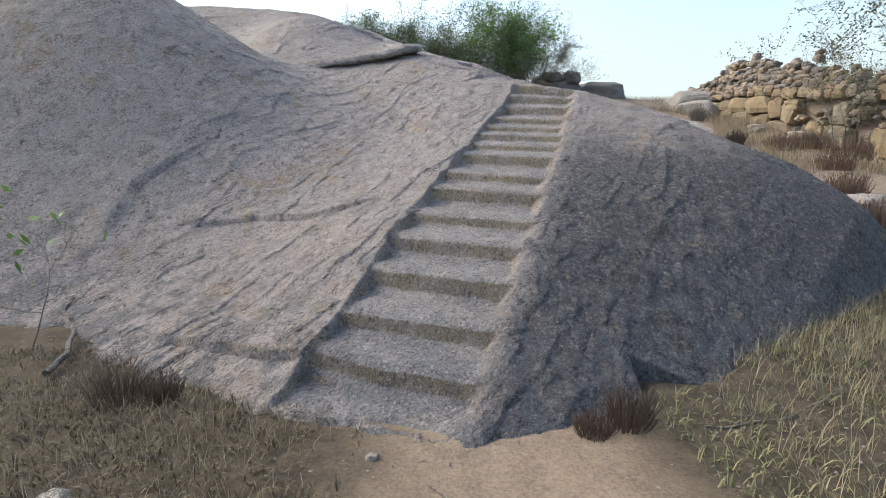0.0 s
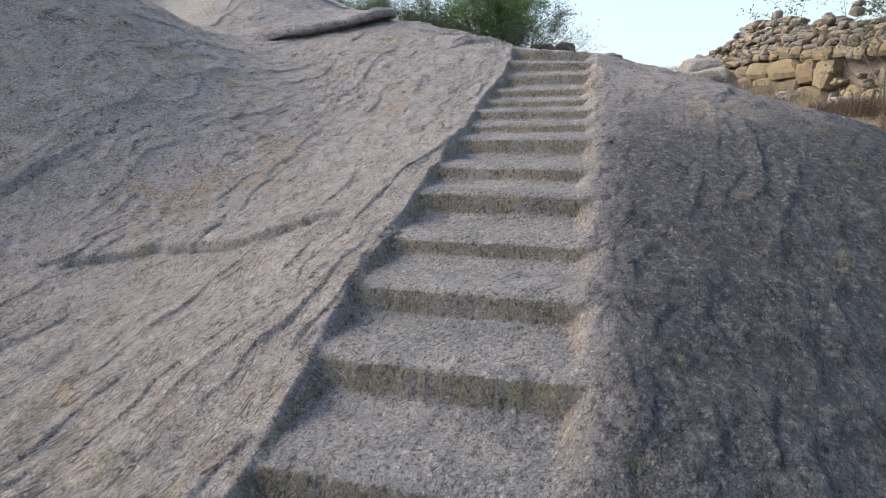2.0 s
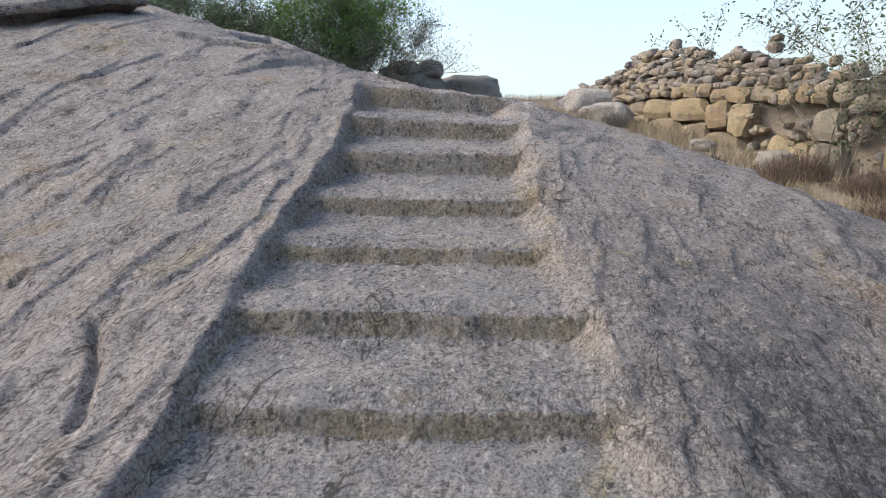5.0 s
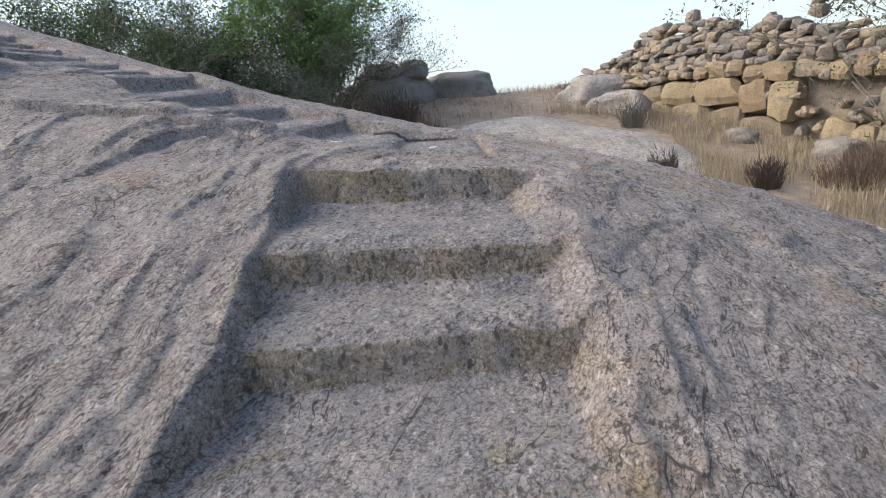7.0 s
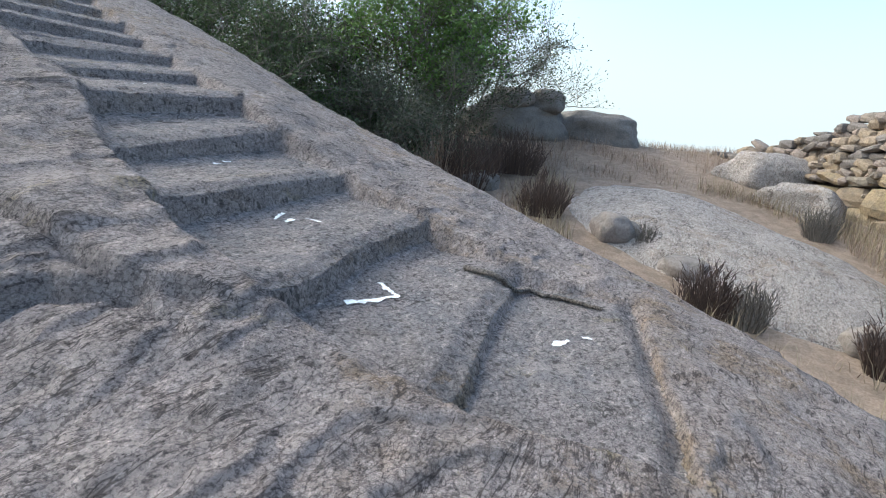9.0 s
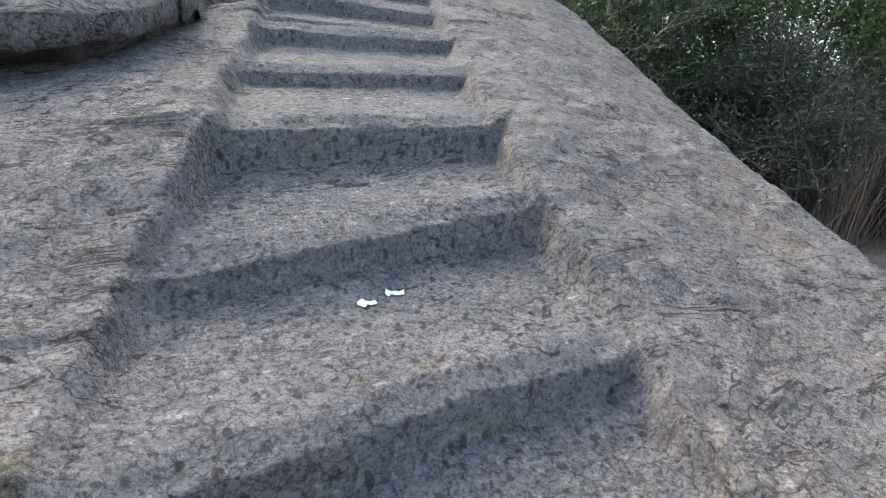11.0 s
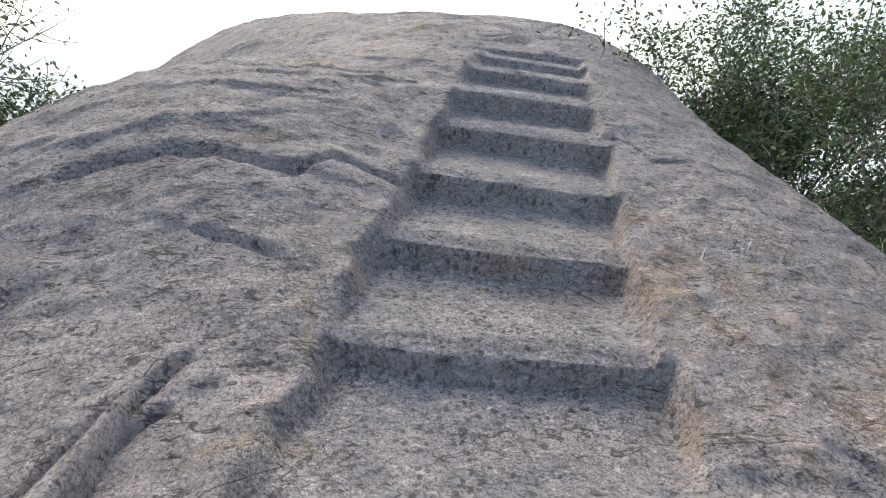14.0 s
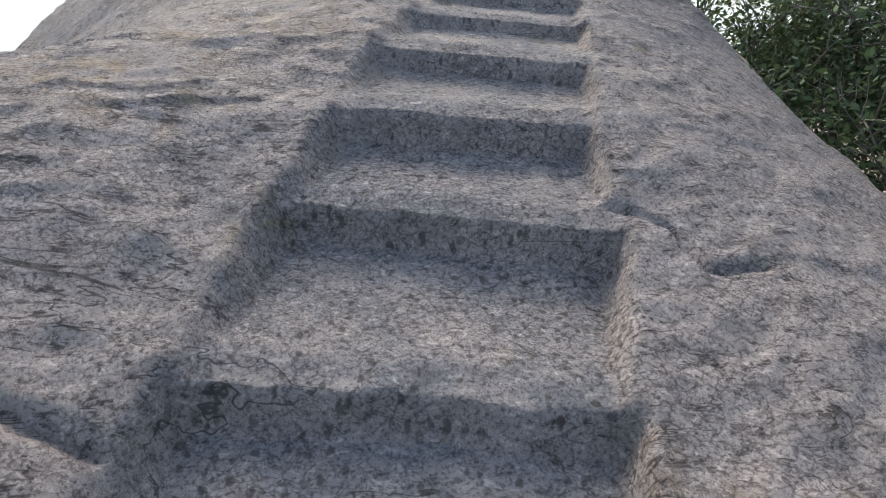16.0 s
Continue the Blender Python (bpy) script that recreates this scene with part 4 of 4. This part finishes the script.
for x, y, h, spread, seed, leaf, n, size, lean, label in (
        (-2.4, 21.4, 2.3, 0.8, 5, LEAF, 5000, 0.062, (0, -0.1), "dark green thorn bush behind the rock hill"),
        (-1.0, 20.3, 2.9, 0.9, 6, LEAF, 7000, 0.060, (0.15, 0.0), "dense dark green thorn bush behind the rock hill"),
        (0.3, 19.9, 2.6, 1.0, 11, LEAF, 6000, 0.058, (0, -0.1), "dense tangled green thorn bush"),
        (1.7, 20.1, 2.3, 1.0, 15, LEAF_DULL, 3000, 0.055, (0, -0.1), "tangled grey-green thorn bush with many bare twigs"),
        (2.6, 20.3, 2.7, 0.7, 19, LEAF_BRIGHT, 4600, 0.085, (0.0, 0), "leafy bright green bush beside grey boulders"),
        (2.9, 20.8, 2.4, 0.8, 23, LEAF_DULL, 2400, 0.05, (0.4, 0), "feathery grey-green bush leaning over boulders"),
        (0.9, 18.9, 1.6, 1.2, 29, LEAF_DULL, 3600, 0.05, (0, -0.1), "low tangled thorn bush at the rock's edge"),
        (-0.6, 19.2, 1.8, 1.2, 31, LEAF, 4600, 0.05, (0, -0.1), "low dark thorn bush at the rock's edge"),
        (2.2, 19.3, 1.5, 1.2, 37, LEAF_DULL, 3000, 0.05, (0, -0.1), "low tangled thorn bush beside grey rocks")):
    woody("thorn_bush", x, y, top_at(x, y), h, spread, seed, leaf, label, "bush", stems=8, leaves=int(n * 4.6), leaf_size=size * 0.95, lean=lean, bare=0.1)
for x, y, top, seed, label in ((-10.4, 14.5, 5.3, 41, "tall feathery grey-green tree beyond the rock hill"),
                               (-9.9, 15.5, 4.7, 43, "leafy green tree beyond the rock hill"),
                               (-9.8, 13.9, 4.1, 47, "dense green bush beyond the rock hill"),
                               (-11.2, 13.6, 4.4, 53, "leafy green tree beyond the rock hill")):
    foot = top_at(x, y)
    woody("tree", x, y, foot, (top - foot) * 0.8, 0.45, seed, LEAF_DULL if seed == 41 else LEAF, label, "tree", stems=5, leaves=6500, leaf_size=0.085, stem_thick=0.05, low=0.1)
woody("tree", 12.3, 11.2, soil_at(12.3, 11.2), 6.3, 0.5, 61, LEAF_DULL, "thin-leaved tree with long drooping boughs", "tree", stems=3, leaves=26000, leaf_size=0.075, stem_thick=0.05, lean=(-0.1, 0.1), low=0.45, bare=0.0)
woody("sapling", -3.55, 4.05, top_at(-3.55, 4.05), 1.15, 0.35, 71, LEAF_BRIGHT, "small green leafy sapling at the rock's foot", "sapling", stems=2, leaves=36, leaf_size=0.10, stem_thick=0.008, low=0.6)
woody("creeper", 9.9, 13.3, soil_at(9.9, 13.3), 1.9, 0.7, 73, LEAF, "green creeper climbing over the rubble wall", "creeper", stems=5, leaves=1500, leaf_size=0.06, stem_thick=0.015)


# ---- rubble wall, stone by stone ----
def stone_mesh(name, seed, material, boxy):
    r = random.Random(seed)
    bm = bmesh.new()
    bmesh.ops.create_cube(bm, size=1)
    bmesh.ops.subdivide_edges(bm, edges=bm.edges[:], cuts=2, use_grid_fill=True)
    skew = [Vector((r.uniform(-0.16, 0.16), r.uniform(-0.1, 0.1), r.uniform(-0.16, 0.16))) for _ in range(8)]
    for v in bm.verts:
        p = v.co * 2
        n = (abs(p.x) ** boxy + abs(p.y) ** boxy + abs(p.z) ** boxy) ** (1 / boxy)
        q = p / max(n, 0.2) if n else p
        k = (q.x > 0) + 2 * (q.y > 0) + 4 * (q.z > 0)
        v.co = (q * 0.5) + skew[k] * q.length * 0.55 + Vector((r.uniform(-1, 1), r.uniform(-1, 1), r.uniform(-1, 1))) * 0.035
    mesh = bpy.data.meshes.new(name)
    bm.to_mesh(mesh)
    bm.free()
    mesh.materials.append(material)
    return mesh


WALL_AT, WALL_ALONG = Vector((9.72, 16.73)), Vector((0.14, -0.99))
WALL_OUT = Vector((-0.99, -0.14))


def wall_place(u, out, z):
    p = WALL_AT + WALL_ALONG * u + WALL_OUT * out
    return Vector((p.x, p.y, z))


def wall_top(u):
    return float(np.interp(u, [-5.8, -5.0, -3.7, -2.9, -2.3, -1.85, -0.8, -0.2, 0.5, 1.2, 1.9, 2.4, 2.9, 3.6, 6.5], [3.5, 3.95, 4.2, 4.4, 4.66, 4.78, 4.72, 4.6, 4.38, 4.34, 4.2, 3.98, 3.85, 3.65, 3.4]))


def wall_foot(u):
    return float(np.interp(u, [-5.8, -4.3, -2.3, -1.1, 0.0, 0.8, 1.9, 6.5], [3.4, 3.4, 3.25, 2.93, 2.65, 2.35, 2.1, 1.6])) - 0.12


def blocks_top(u):
    return float(np.interp(u, [-2.6, -1.2, -0.3, 0.6, 1.6, 2.6, 3.6, 6.5], [3.72, 3.84, 3.82, 3.73, 3.66, 3.56, 3.42, 3.0]))


wall = tagged(new("rubble_wall"), "dry-stone wall of yellowish blocks with grey rubble heaped on top", "stone wall")
wall.location = wall_place(0, 0, 2.3)
back = wall.matrix_basis.inverted()
core_v, core_f = [], []
for u in np.linspace(-5.6, 6.5, 30):
    for out, z in ((-0.08, wall_foot(u) - 0.4), (-0.22, blocks_top(u)), (-0.45, wall_top(u) - 0.16), (-1.3, wall_top(u) - 0.4), (-1.6, wall_foot(u) - 0.4)):
        core_v.append(wall_place(u, out, min(z, wall_top(u) - 0.16)) - wall.location)
for k in range(29):
    for j in range(4):
        o = k * 5 + j
        core_f.append((o, o + 1, o + 6, o + 5))
part("core", mesh_of("core", core_v, core_f, RUBBLE), wall, "earth and rubble filling")
big = [stone_mesh("block", 500 + k, BLOCKS, 5.0) for k in range(9)]
small = [stone_mesh("stone", 600 + k, RUBBLE, 4) for k in range(12)]
r = random.Random(99)


def lay(kind, u, out, z, wide, deep, tall, tilt):
    ob = part("block" if kind is big else "stone", r.choice(kind), wall)
    turn = math.atan2(WALL_ALONG.y, WALL_ALONG.x) + r.gauss(0, 0.06)
    m = Matrix.LocRotScale(wall_place(u, out, z) - wall.location, Euler((r.gauss(0, 0.05), r.gauss(0, tilt), turn)), (wide, deep, tall))
    ob.matrix_basis = m


def clump(u, z, wide, tall):
    """A hole between blocks, packed with small stones."""
    for k in range(max(2, int(wide * tall * 14))):
        lay(small, u + r.uniform(-0.42, 0.42) * wide, 0.06 + r.uniform(-0.05, 0.04), z + r.uniform(-0.4, 0.4) * tall, r.uniform(0.13, 0.26), 0.26, r.uniform(0.10, 0.18), 0.5)


for row in range(3):
    u = -2.5 + r.uniform(-0.15, 0.1)
    while u < 5.2:
        wide = r.uniform(0.36, 0.92) if row < 2 else r.uniform(0.26, 0.58)
        mid = u + wide / 2
        foot, head = wall_foot(mid), blocks_top(mid)
        full = (head - foot) / 2.5
        tall = full * (0.5 if row == 2 else 1.0) * r.uniform(0.82, 1.12)
        z = (foot + (0.5 + row) * full if row < 2 else head - full * 0.25) + r.gauss(0, 0.035)
        if r.random() < 0.13:
            clump(mid, z, wide, tall)
        else:
            lay(big, mid, r.uniform(-0.05, 0.05) - 0.05 * row, z, wide * 1.02, 0.5, tall * 1.04, 0.10)
        if r.random() < 0.6:
            lay(small, u, 0.05, z + r.uniform(-0.35, 0.35) * tall, r.uniform(0.10, 0.2), 0.24, r.uniform(0.09, 0.18), 0.4)
        u += wide
count = 0
for row in range(10):
    u = -5.5 + r.uniform(0, 0.2)
    while u < 5.0:
        wide = r.uniform(0.13, 0.40)
        mid = u + wide / 2
        tall = r.uniform(0.10, 0.20)
        z = blocks_top(mid) + 0.02 + 0.135 * row if mid > -2.5 else wall_foot(mid) + 0.1 + 0.135 * row
        if z < wall_top(mid) + r.uniform(-0.05, 0.08) and count < 290:
            lay(small, mid, -0.10 - 0.045 * row + r.uniform(-0.07, 0.07), z + r.gauss(0, 0.02), wide * 1.06, r.uniform(0.2, 0.4), tall * 1.06, 0.22)
            count += 1
        u += wide * r.uniform(0.9, 1.05)
lay(small, -0.85, -0.4, 4.84, 0.26, 0.24, 0.26, 0.2)
lay(small, 1.62, -0.4, 4.40, 0.28, 0.26, 0.24, 0.2)
lay(small, 1.62, -0.4, 4.55, 0.24, 0.2, 0.12, 0.2)
lay(small, 0.75, -0.45, 4.46, 0.2, 0.2, 0.16, 0.4)
lay(small, 2.75, -0.45, 3.98, 0.2, 0.2, 0.16, 0.4)
